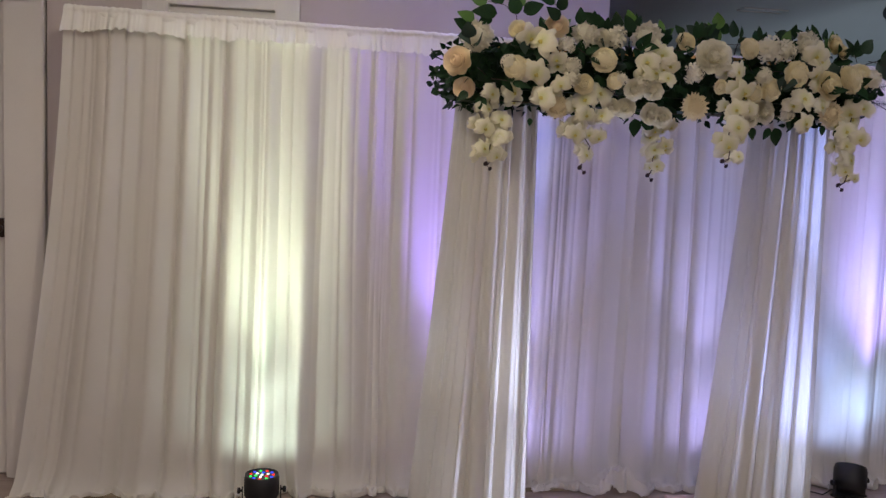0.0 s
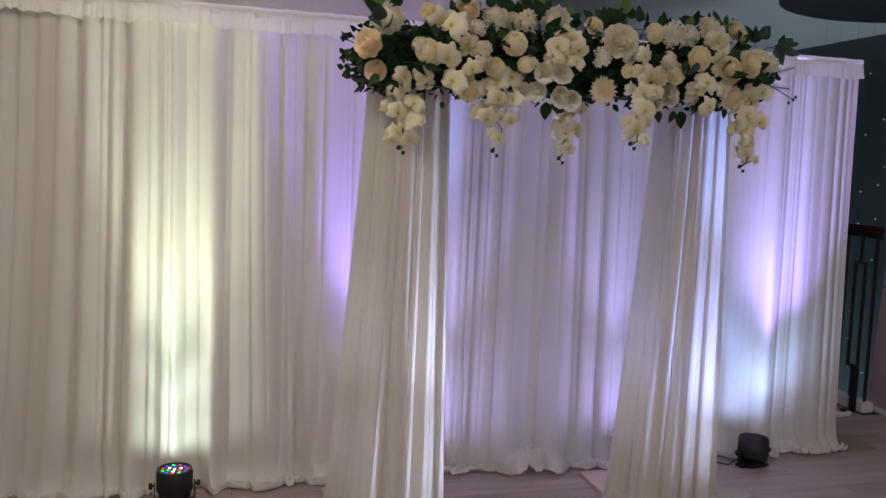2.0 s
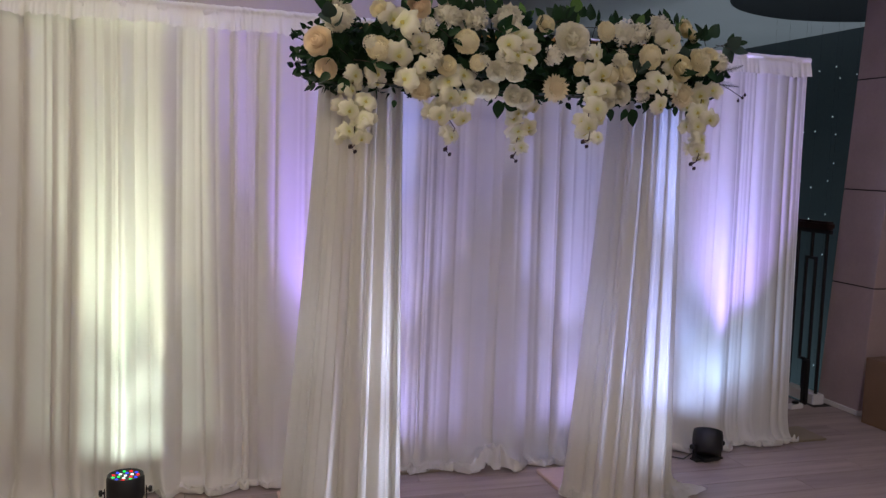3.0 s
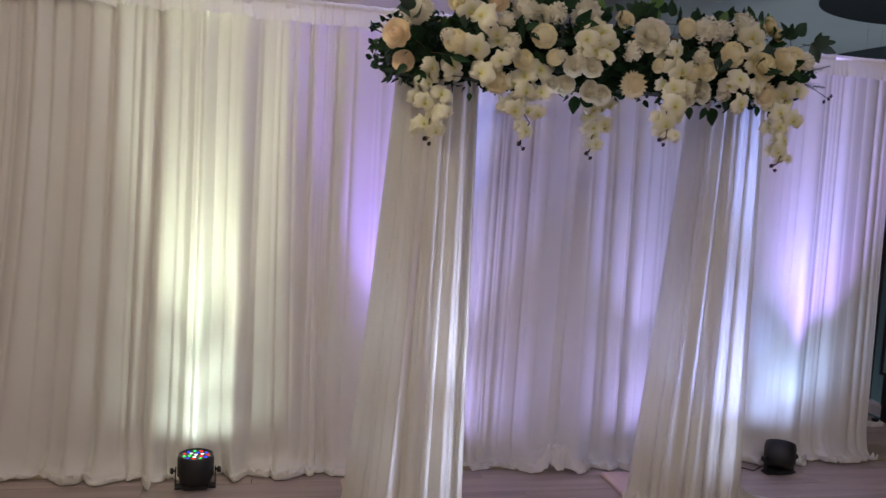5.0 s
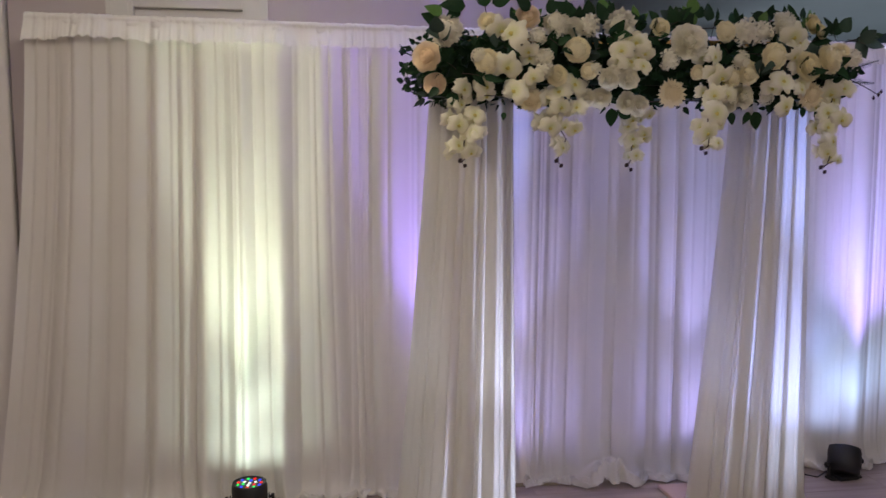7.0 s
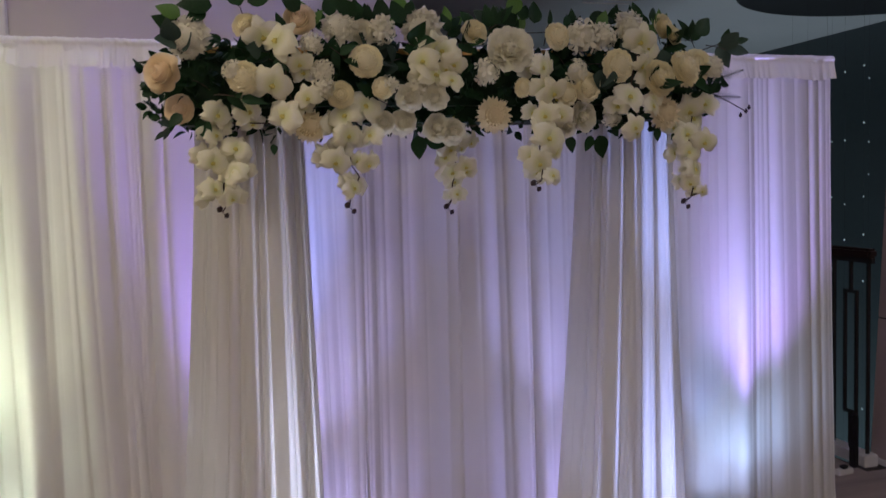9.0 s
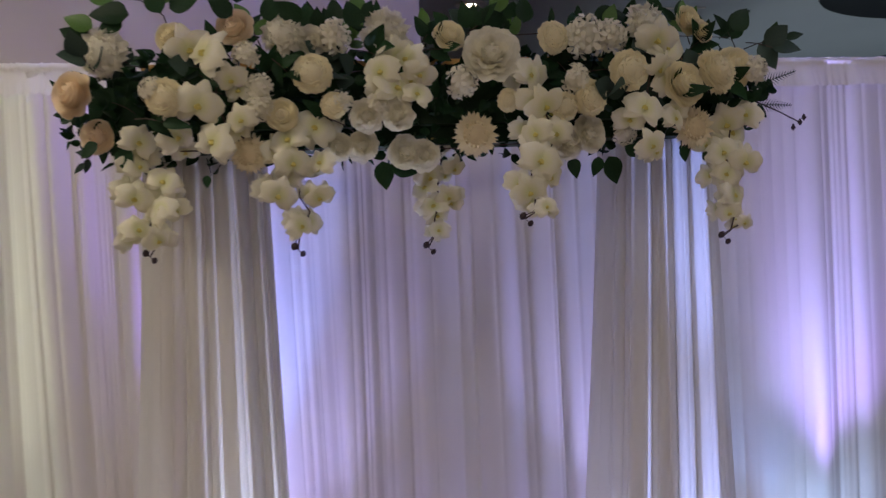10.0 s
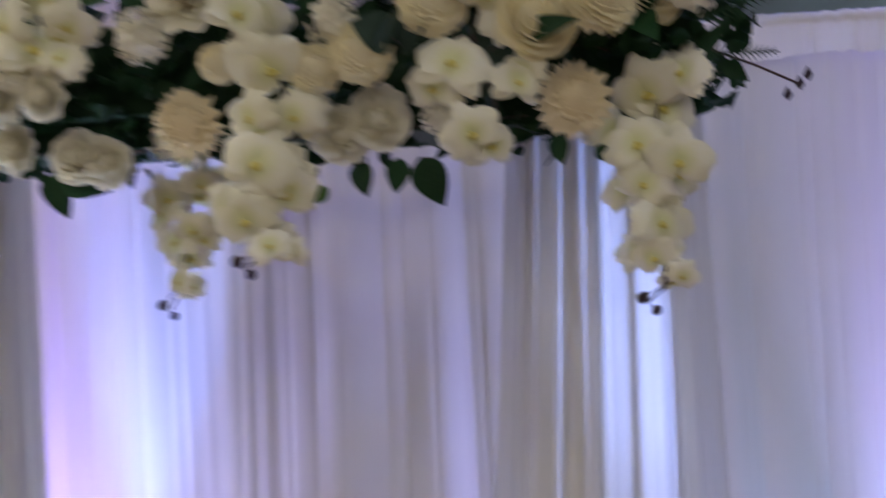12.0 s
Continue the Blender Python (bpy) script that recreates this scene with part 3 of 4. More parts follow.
# ---- uplighters and cables ----
def par_light(place, tilt, label, lean=(0, 0)):
    """A small LED uplighter: round can, lens plate with coloured LEDs, yoke, knobs, foot."""
    thing = empty("uplighter", pose(place[0], place[1], 0, 0, 0, tilt), label, "stage light", "floor uplighters")
    can = lathe(bmesh.new(), [(0.055, 0.026), (0.075, 0.032), (0.082, 0.06), (0.088, 0.068), (0.088, 0.155), (0.084, 0.16), (0.084, 0.172), (0.078, 0.172), (0.076, 0.160)], 40)
    leaned = pose(0, 0, 0.088) @ pose(0, 0, 0, lean[0], lean[1], 0) @ pose(0, 0, -0.088)
    part("can", can, BLACK, thing, "", leaned, True)
    plate = part("lens_plate", lathe(bmesh.new(), [(0.074, 0.158), (0.074, 0.163), (0.070, 0.165)], 32), BLACK, thing, "", leaned)
    k = 0
    for ring, count in ((0.0, 1), (0.032, 6), (0.058, 11)):
        for j in range(count):
            t = 2 * math.pi * j / count + ring * 9
            dot = lathe(bmesh.new(), [(0.0075, 0.0), (0.007, 0.003), (0.003, 0.005)], 10, pose(ring * math.cos(t), ring * math.sin(t), 0.165))
            part("led", dot, LED[3 if ring < 0.01 else (j + (k if ring > 0.04 else 1)) % 3 if ring > 0.04 or j % 2 else 3], plate)
        k += 1
    for side in (-1, 1):
        arm = boxed(side * 0.0955 - 0.003, side * 0.0955 + 0.003, -0.014, 0.014, 0.012, 0.105, bevel=0.002)
        part("yoke_arm", arm, BLACK, thing)
        knob = lathe(bmesh.new(), [(0.006, 0.0), (0.006, 0.006), (0.015, 0.008), (0.016, 0.02), (0.012, 0.024)], 14, pose(side * 0.098, 0, 0.088, 0, 90 * side, 0))
        part("knob", knob, BLACK, thing, "", None, True)
    foot = boxed(-0.099, 0.099, -0.03, 0.03, 0.0, 0.012, bevel=0.002)
    box(foot, -0.06, 0.06, -0.055, 0.055, 0.004, 0.026, bevel=0.004)
    part("foot", foot, BLACK, thing)
    return thing


par_light(PARS[0], 4, "black LED uplighter can with lit red, green and blue diodes")
par_light(PARS[1], 20, "black LED uplighter hidden behind the draped pillar")
par_light(PARS[2], -15, "black LED uplighter glinting through the sheer pillar drape")
par_light((PARS[3][0] - 0.025, PARS[3][1] - 0.03), 6, "black LED uplighter tipped back beside the drape hem", (-24, 22))


def cable(points, label):
    c = tube(bmesh.new(), points, 0.004, 6)
    return tagged(part("power_cable", c, BLACK, None, "", None, True), label, "cable")


cable([(3.88, 4.84, 0.02), (3.80, 4.80, 0.006), (3.74, 4.86, 0.006), (3.76, 4.95, 0.006), (3.70, 5.05, 0.006)], "thin black power cable from the uplighter to the hem")
cable([(3.28, 4.80, 0.02), (3.16, 4.92, 0.006), (3.05, 4.99, 0.006), (2.98, 5.10, 0.006)], "thin black power cable running under the drape hem")
strip = empty("power_strip", pose(5.22, 5.58, 0, 0, 0, 8), "small white power strip lying on the floor", "power strip")
part("body", boxed(-0.06, 0.06, -0.025, 0.025, 0, 0.035, bevel=0.006), WHITE, strip)
part("plug", boxed(-0.02, 0.02, -0.018, 0.018, 0.035, 0.055, bevel=0.004), BLACK, strip)
carton = empty("cardboard_box", pose(5.47, 4.98, 0, 0, 0, 3), "plain brown cardboard box standing against the pier", "box")
part("body", boxed(0, 0.5, -0.22, 0.22, 0, 0.46, bevel=0.004), CARD, carton)
part("tape", boxed(0.2, 0.27, -0.221, 0.221, 0.4605, 0.4615), STEEL, carton)
bag = empty("loudspeaker", pose(5.36, 5.66, 0), "small black loudspeaker standing by the railing", "speaker")
part("body", boxed(-0.02, 0.02, -0.025, 0.025, 0, 0.34, bevel=0.008), BLACK, bag)


# ---- flowers ----
def petal(bm, r0, r1, h0, h1, angle, half, m=Matrix(), curl=0.0, nu=5, nv=5, ruffle=0.0, rng=random, power=1.0, tip=0.6):
    """A petal that stands round the flower's axis, from radius r0, height h0 to r1, h1; curl bends its rim outward."""
    rows = []
    ph = rng.uniform(0, 6)
    for j in range(nv + 1):
        v = j / nv
        w = half * (0.35 + 0.65 * math.sin(math.pi * min(0.5, v * 0.62))) * (1 - 0.5 * max(0, v - 0.72) / 0.28 * tip)
        row = []
        for i in range(nu + 1):
            u = 2 * i / nu - 1
            vv = v * (1 - 0.14 * u * u * v)
            r = r0 + (r1 - r0) * vv ** power + curl * max(0, vv - 0.6) ** 1.5
            h = h0 + (h1 - h0) * vv - curl * 0.9 * max(0, vv - 0.7) ** 2
            r += ruffle * math.sin(3.2 * u + ph) * v * v
            h += ruffle * math.cos(4.1 * u + ph * 1.7) * v * v
            a = angle + u * w
            row.append(bm.verts.new(m @ Vector((r * math.cos(a), r * math.sin(a), h))))
        rows.append(row)
    for a, b in zip(rows, rows[1:]):
        for i in range(nu):
            bm.faces.new((a[i], a[i + 1], b[i + 1], b[i]))


def finish(bm, name):
    mesh = bpy.data.meshes.new(name)
    bm.to_mesh(mesh)
    bm.free()
    mesh.polygons.foreach_set("use_smooth", [True] * len(mesh.polygons))
    return mesh


def core(bm, r, top, low=-0.45):
    """The solid heart behind the petals of a bloom."""
    lathe(bm, [(r * 0.35, low), (r * 0.85, low * 0.5), (r, 0.0), (r * 0.86, top * 0.55), (r * 0.5, top * 0.88), (r * 0.12, top)], 14)


def rose_mesh(seed, layers=8):
    """The heart of a rose, and its outer petals one by one."""
    rng, heart, outer = random.Random(seed), bmesh.new(), []
    core(heart, 0.62, 0.52)
    for i in range(layers):
        k = i / (layers - 1)
        th = radians(9 + 84 * k ** 0.9)
        n = (2, 3, 3, 4, 5, 5, 6, 7)[i]
        for j in range(n):
            a = 2 * math.pi * (j / n + 0.37 * i) + rng.uniform(-0.12, 0.12)
            r1 = 0.94 * math.sin(th)
            h1 = 0.70 * math.cos(th) + rng.uniform(-0.03, 0.04)
            bm = bmesh.new()
            petal(bm, 0.35 * math.sin(th), r1, -0.30 + 0.25 * (1 - k), h1, a, math.pi / n * 1.3, curl=0.16 + 0.35 * k, ruffle=0.012 + 0.022 * k, rng=rng, power=0.6, nu=6, nv=6, tip=0.3)
            outer.append(finish(bm, "petal"))
    return finish(heart, "rose"), outer


def ball_mesh(seed, rings=9, narrow=1.0, ragged=0.03):
    """A full round bloom of many small petals whose tips lie on a dome."""
    rng, heart, outer = random.Random(seed), bmesh.new(), []
    core(heart, 0.80, 0.66)
    for i in range(rings):
        th = radians(6 + 96 * i / (rings - 1))
        n = max(3, int(2 + 15 * math.sin(th) / narrow))
        for j in range(n):
            a = 2 * math.pi * (j / n + 0.41 * i) + rng.uniform(-0.1, 0.1)
            R = 0.92 + rng.uniform(-ragged, ragged)
            bm = bmesh.new()
            petal(bm, 0.25 * math.sin(th), R * math.sin(th), 0.1 * math.cos(th), R * math.cos(th) * 0.8, a, (0.36 if i else 0.8) * narrow + 0.5 / n, curl=0.22, nu=3, nv=3, ruffle=ragged, rng=rng, power=0.8)
            outer.append(finish(bm, "petal"))
    return finish(heart, "ball_bloom"), outer


def spiky_mesh(seed):
    rng, bm = random.Random(seed), bmesh.new()
    core(bm, 0.66, 0.52)
    for i in range(7):
        th = radians(8 + 88 * i / 6)
        n = 7 + int(17 * math.sin(th))
        for j in range(n):
            a = 2 * math.pi * (j / n + 0.29 * i) + rng.uniform(-0.1, 0.1)
            R = 0.9 + rng.uniform(-0.08, 0.12)
            petal(bm, 0.2 * math.sin(th), R * math.sin(th), 0.1 * math.cos(th), R * math.cos(th) * 0.7, a, 0.22, curl=0.14, nu=2, nv=3, ruffle=0.02, rng=rng, power=0.9, tip=1.5)
    return finish(bm, "spiky_bloom")


def peony_mesh(seed):
    rng, heart, outer = random.Random(seed), bmesh.new(), []
    core(heart, 0.45, 0.45)
    for i in range(6):
        k = i / 5
        n = 4 + 2 * i
        for j in range(n):
            a = 2 * math.pi * (j / n + 0.4 * i) + rng.uniform(-0.2, 0.2)
            bm = bmesh.new()
            petal(bm, 0.05, 0.2 + 0.78 * k + rng.uniform(-0.06, 0.06), -0.25, 0.60 - 0.5 * k * k + rng.uniform(-0.08, 0.08), a, 0.75 - 0.25 * k, curl=0.4 * k, nu=5, nv=4, ruffle=0.06, rng=rng, power=0.65, tip=0.2)
            outer.append(finish(bm, "petal"))
    return finish(heart, "peony"), outer


def cluster_mesh(seed, florets=30):
    """A head of small four-petalled florets."""
    rng, heart, outer = random.Random(seed), bmesh.new(), []
    core(heart, 0.72, 0.72)
    for i in range(florets):
        d = Vector((rng.gauss(0, 1), rng.gauss(0, 1), abs(rng.gauss(0.6, 0.6)))).normalized()
        q = d.to_track_quat("Z", "Y").to_matrix().to_4x4()
        m = Matrix.Translation(d * rng.uniform(0.72, 0.98)) @ q
        bm = bmesh.new()
        for j in range(4):
            petal(bm, 0.02, 0.40, 0.0, 0.10, j * math.pi / 2 + i, 0.55, m, curl=0.05, nu=3, nv=2, ruffle=0.015, rng=rng)
        outer.append(finish(bm, "floret"))
    return finish(heart, "floret_head"), outer


def round_petal(bm, angle, length, width, m, lift=0.12, rng=random, nu=6, nv=6):
    c, s = math.cos(angle), math.sin(angle)
    rows = []
    w = rng.uniform(-0.05, 0.05)
    for j in range(nv + 1):
        v = j / nv
        half = width * math.sin(math.pi * (0.08 + 0.92 * v) ** 0.95) ** 0.62 if v < 1 else width * 0.22
        row = []
        for i in range(nu + 1):
            u = 2 * i / nu - 1
            x, y = length * v, half * u
            z = lift * math.sin(math.pi * v * 0.8) * length - 0.22 * length * v * v - 0.16 * length * u * u * v + 0.045 * v * math.sin(5 * v + 4 * u + 60 * w) + w * u * v
            row.append(bm.verts.new(m @ Vector((x * c - y * s, x * s + y * c, z))))
        rows.append(row)
    for a, b in zip(rows, rows[1:]):
        for i in range(nu):
            bm.faces.new((a[i], a[i + 1], b[i + 1], b[i]))


def orchid_meshes(seed):
    rng = random.Random(seed)
    bm = bmesh.new()
    for a in (90, 210, 330):
        round_petal(bm, radians(a + rng.uniform(-6, 6)), 1.0, 0.37, pose(0, 0, -0.07), rng=rng)
    for a in (12, 168):
        round_petal(bm, radians(a + rng.uniform(-5, 5)), 1.02, 0.58, pose(0, 0, 0.05), rng=rng)
    lip = bmesh.new()
    for a, w in ((270, 0.16), (232, 0.12), (308, 0.12)):
        round_petal(lip, radians(a), 0.22, w * 0.6, pose(0, 0, 0.08), 0.5, rng=rng, nu=3, nv=4)
    lathe(lip, [(0.02, 0.02), (0.05, 0.05), (0.055, 0.10), (0.02, 0.15)], 8)
    split = len(bm.faces)
    whole = finish(lip, "orchid_lip")
    bm.from_mesh(whole)
    bpy.data.meshes.remove(whole)
    bm.faces.ensure_lookup_table()
    for f in bm.faces[split:]:
        f.material_index = 1
    return finish(bm, "orchid_bloom")


def leaf_mesh(length=1.0, width=0.28, fold=0.12, bend=0.25, pointed=1.0):
    bm, rows = bmesh.new(), []
    for j in range(9):
        v = j / 8
        w = width * (math.sin(math.pi * v ** 0.75) ** 0.85 if 0 < v < 1 else 0.02) * (1 - 0.25 * pointed * v)
        rows.append([bm.verts.new((u * w, v * length, fold * w * abs(u) * 2 - bend * v * v * length + 0.01 * math.sin(9 * v) * u)) for u in (-1, -0.5, 0, 0.5, 1)])
    for a, b in zip(rows, rows[1:]):
        for i in range(4):
            bm.faces.new((a[i], a[i + 1], b[i + 1], b[i]))
    return finish(bm, "leaf")


ROSES = [rose_mesh(s) for s in (1, 2, 3)]
BALLS = [ball_mesh(4, 9, 1.15, 0.035), ball_mesh(5, 10, 1.0, 0.045)]
CARNATIONS = [ball_mesh(15, 8, 0.85, 0.13), ball_mesh(16, 8, 0.95, 0.16)]
SPIKY, PEONY, HEADS = spiky_mesh(6), [peony_mesh(7), peony_mesh(8)], [cluster_mesh(9), cluster_mesh(10)]
ORCHIDS = [orchid_meshes(s) for s in (11, 12, 13, 14)]
for mesh in ORCHIDS:
    mesh.materials.append(ORCHID)
    mesh.materials.append(LIP)
WIDE_LEAF = leaf_mesh(1, 0.37, 0.1, 0.15)
LEAVES = [leaf_mesh(), leaf_mesh(1, 0.32, 0.2, 0.1), leaf_mesh(1, 0.24, 0.1, 0.45)]
ROUND_LEAF = leaf_mesh(1, 0.42, 0.08, 0.15, 0.0)


def dress(mesh, mat):
    m = mesh.copy()
    m.materials.clear()
    m.materials.append(mat)
    return m


DRESSED = {}


def coloured(mesh, mat):
    key = (mesh.name, mat.name)
    if key not in DRESSED:
        DRESSED[key] = dress(mesh, mat)
    return DRESSED[key]


SX, SY, SZ = 2.42, 4.08, 2.16  # middle of the swag
swag = empty("floral_swag", pose(2.458, 4.20, 2.149) @ Matrix.Diagonal((1.025, 1.025, 1.025, 1)), "long swag of ivory roses, orchids and dark foliage on the arch", "flower garland")
frng = random.Random(77)


def facing(x, y, z, rx=0.0, rz=0.0, roll=0.0, size=1.0):
    """A pose in the swag with the bloom's axis towards the hall (-y), tipped down by rx and sideways by rz degrees."""
    return pose(x - SX, y - SY, z - SZ) @ pose(0, 0, 0, 0, 0, rz) @ pose(0, 0, 0, 90 + rx, 0, 0) @ pose(0, 0, 0, 0, 0, roll) @ Matrix.Diagonal((size, size, size, 1))


def bloom(name, mesh, mat, x, z, size, y=None, label=""):
    edge = (x - SX) / 1.05
    depth = 3.80 + 0.10 * max(0, (z - 2.2) / 0.15) + 0.06 * edge * edge + frng.uniform(-0.02, 0.03) if y is None else y
    mesh, outer = mesh if isinstance(mesh, tuple) else (mesh, ())
    ob = link_mesh(name, coloured(mesh, mat), None, swag, label, facing(x, depth, z, frng.uniform(-12, 12) - 60 * (z - 2.16), 30 * edge + frng.uniform(-12, 12), frng.uniform(0, 360), size * 0.9))
    for p in outer:
        link_mesh(p.name.split(".")[0], coloured(p, mat), None, ob)
    return ob


for x, y, z, r in ((1.47, 3.87, 2.2, 0.064), (1.51, 3.92, 2.1, 0.049), (1.87, 3.87, 2.36, 0.055)):
    bloom("rose", frng.choice(ROSES), PEACH, x, z, r, y)
for x, y, z, r in ((2.42, 3.87, 2.33, 0.047), (1.98, 3.82, 2.13, 0.045), (3.04, 3.82, 2.18, 0.067), (3.21, 3.87, 2.23, 0.064), (3.08, 3.87, 2.36, 0.045), (3.12, 3.87, 2.33, 0.038), (1.71, 3.87, 2.34, 0.042)):
    bloom("rose", frng.choice(ROSES), CREAM, x, z, r, y)
for x, y, z, r in ((1.7, 3.82, 2.18, 0.056), (2.06, 3.82, 2.23, 0.06), (2.11, 3.82, 2.15, 0.04), (2.78, 3.82, 2.15, 0.056), (2.89, 3.82, 2.22, 0.064), (3.13, 3.82, 2.21, 0.071), (2.7, 3.87, 2.32, 0.052), (2.56, 3.82, 2.15, 0.036), (2.71, 3.82, 2.13, 0.045)):
    bloom("ranunculus", frng.choice(BALLS), CREAM, x, z, r, y)
for x, y, z, r in ((1.89, 3.88, 2.04, 0.061), (2.48, 3.88, 2.07, 0.07), (3.09, 3.88, 2.07, 0.069)):
    bloom("chrysanthemum", SPIKY, APRICOT, x, z, r, y, label="apricot spiky chrysanthemum")
for x, y, z, r in ((1.55, 3.87, 2.3, 0.071), (1.99, 3.87, 2.34, 0.061), (2.25, 3.87, 2.34, 0.066), (2.96, 3.87, 2.35, 0.067)):
    bloom("carnation", frng.choice(CARNATIONS), PALE, x, z, r, y)
for x, y, z, r in ((2.52, 3.82, 2.27, 0.08), (2.19, 3.82, 2.12, 0.046), (2.27, 3.82, 2.12, 0.045), (2.12, 3.88, 2.05, 0.04), (2.18, 3.88, 2.05, 0.045), (2.29, 3.88, 2.03, 0.05), (2.34, 3.88, 2.02, 0.046), (2.79, 3.88, 2.06, 0.055), (2.73, 3.88, 2.04, 0.05), (2.06, 3.87, 2.32, 0.046)):
    bloom("peony", frng.choice(PEONY), PALE, x, z, r, y)
for x, y, z, r in ((2.12, 3.87, 2.33, 0.052), (1.93, 3.82, 2.2, 0.04), (1.93, 3.82, 2.15, 0.04), (2.22, 3.82, 2.15, 0.033), (2.44, 3.82, 2.2, 0.048), (2.79, 3.87, 2.32, 0.066), (2.86, 3.87, 2.32, 0.05), (2.74, 3.82, 2.2, 0.045), (3.26, 3.87, 2.22, 0.048), (2.13, 3.82, 2.16, 0.033), (1.9, 3.82, 2.28, 0.039), (1.67, 3.82, 2.2, 0.036), (2.89, 3.88, 2.06, 0.038)):
    bloom("floret_head", frng.choice(HEADS), PALE, x, z, r, y)


def orchid_spray(blooms, y0, buds):
    """A stem of overlapping orchid blooms (x, z, radius), with dark buds at its end."""
    pts = [Vector((x - SX, y0 + 0.02 - SY + 0.012 * math.sin(5 * i), z - SZ)) for i, (x, z, r) in enumerate(blooms)]
    mid = [(a + b) / 2 for a, b in zip(pts, pts[1:])]
    chain = [pts[0] + Vector((0, 0.10, 0.06))] + mid + [pts[-1]]
    stem = part("orchid_stem", tube(bmesh.new(), [p + Vector((0, 0.015, 0)) for p in chain], 0.0022, 6), TWIG, swag, "hanging stem of ivory orchids", None, True)
    for i, (x, z, r) in enumerate(blooms[:-1] if buds else blooms):
        for extra in range(3 if buds else 2):
            dx, dz = (0, 0) if not extra else (frng.uniform(-0.7, 0.7) * r, frng.uniform(-0.7, 0.5) * r)
            k = r * frng.uniform(0.95, 1.1) * (0.9 if extra else 1.0)
            m = facing(x + dx, y0 + 0.026 * extra + frng.uniform(-0.015, 0.015), z + dz, frng.uniform(-22, 34), frng.uniform(-42, 42), frng.uniform(-35, 35), k)
            link_mesh("orchid_bloom", frng.choice(ORCHIDS), None, stem, "", m)
    if buds:
        tip = pts[-1]
        for d, r in (((-0.008, 0, 0.008), 0.0095), ((0.012, 0.002, -0.012), 0.008)):
            p = tip + Vector(d)
            b = lathe(bmesh.new(), [(0.002, -1.2), (0.7, -0.7), (1.0, 0), (0.75, 0.7), (0.2, 1.2)], 10, Matrix.Translation(p) @ pose(0, 0, 0, 20, 30, 0) @ Matrix.Diagonal((r, r, r, 1)))
            part("bud", b, BUD, stem, "dark plum bud", None, True)
        part("tip_stem", tube(bmesh.new(), [pts[-2], tip + Vector((-0.008, 0, 0.008)), tip + Vector((0.012, 0.002, -0.012))], 0.0016, 5), TWIG, stem, "", None, True)
    return stem


orchid_spray([(1.8, 2.29, 0.063), (1.86, 2.22, 0.047), (1.78, 2.16, 0.057), (1.88, 2.12, 0.042), (1.81, 2.07, 0.056)], 3.81, False)
orchid_spray([(1.71, 2.09, 0.049), (1.62, 2.08, 0.05), (1.61, 2.02, 0.037), (1.67, 1.98, 0.049), (1.6, 1.94, 0.046), (1.66, 1.91, 0.045), (1.6, 1.86, 0.044), (1.65, 1.83, 0.039), (1.62, 1.79, 0.001)], 3.89, True)
orchid_spray([(2.06, 2.1, 0.055), (1.99, 2.07, 0.049), (2.0, 2.01, 0.049), (2.07, 2.01, 0.044), (1.96, 1.93, 0.046), (2.06, 1.92, 0.039), (2.01, 1.85, 0.045), (2.0, 1.79, 0.001)], 3.84, True)
orchid_spray([(2.3, 2.26, 0.056), (2.23, 2.23, 0.048), (2.33, 2.22, 0.043), (2.27, 2.19, 0.056), (2.32, 2.17, 0.04)], 3.79, False)
orchid_spray([(2.61, 2.21, 0.052), (2.65, 2.13, 0.059), (2.68, 2.06, 0.042), (2.62, 2.06, 0.046), (2.63, 1.99, 0.059), (2.6, 1.91, 0.048), (2.64, 1.87, 0.031), (2.59, 1.84, 0.001)], 3.79, True)
orchid_spray([(2.97, 2.3, 0.059), (2.97, 2.22, 0.051), (2.92, 2.12, 0.055), (3.01, 2.09, 0.042), (2.94, 2.02, 0.049)], 3.81, False)
orchid_spray([(3.2, 2.08, 0.059), (3.25, 2.1, 0.047), (3.18, 2.0, 0.054), (3.24, 1.97, 0.05), (3.19, 1.94, 0.046), (3.21, 1.88, 0.052), (3.2, 1.83, 0.04), (3.24, 1.8, 0.026), (3.19, 1.76, 0.001)], 3.89, True)
orchid_spray([(2.38, 2.08, 0.046), (2.44, 1.99, 0.04), (2.37, 1.97, 0.046), (2.42, 1.91, 0.04), (2.38, 1.89, 0.046), (2.39, 1.82, 0.033), (2.36, 1.77, 0.001)], 4.02, True)


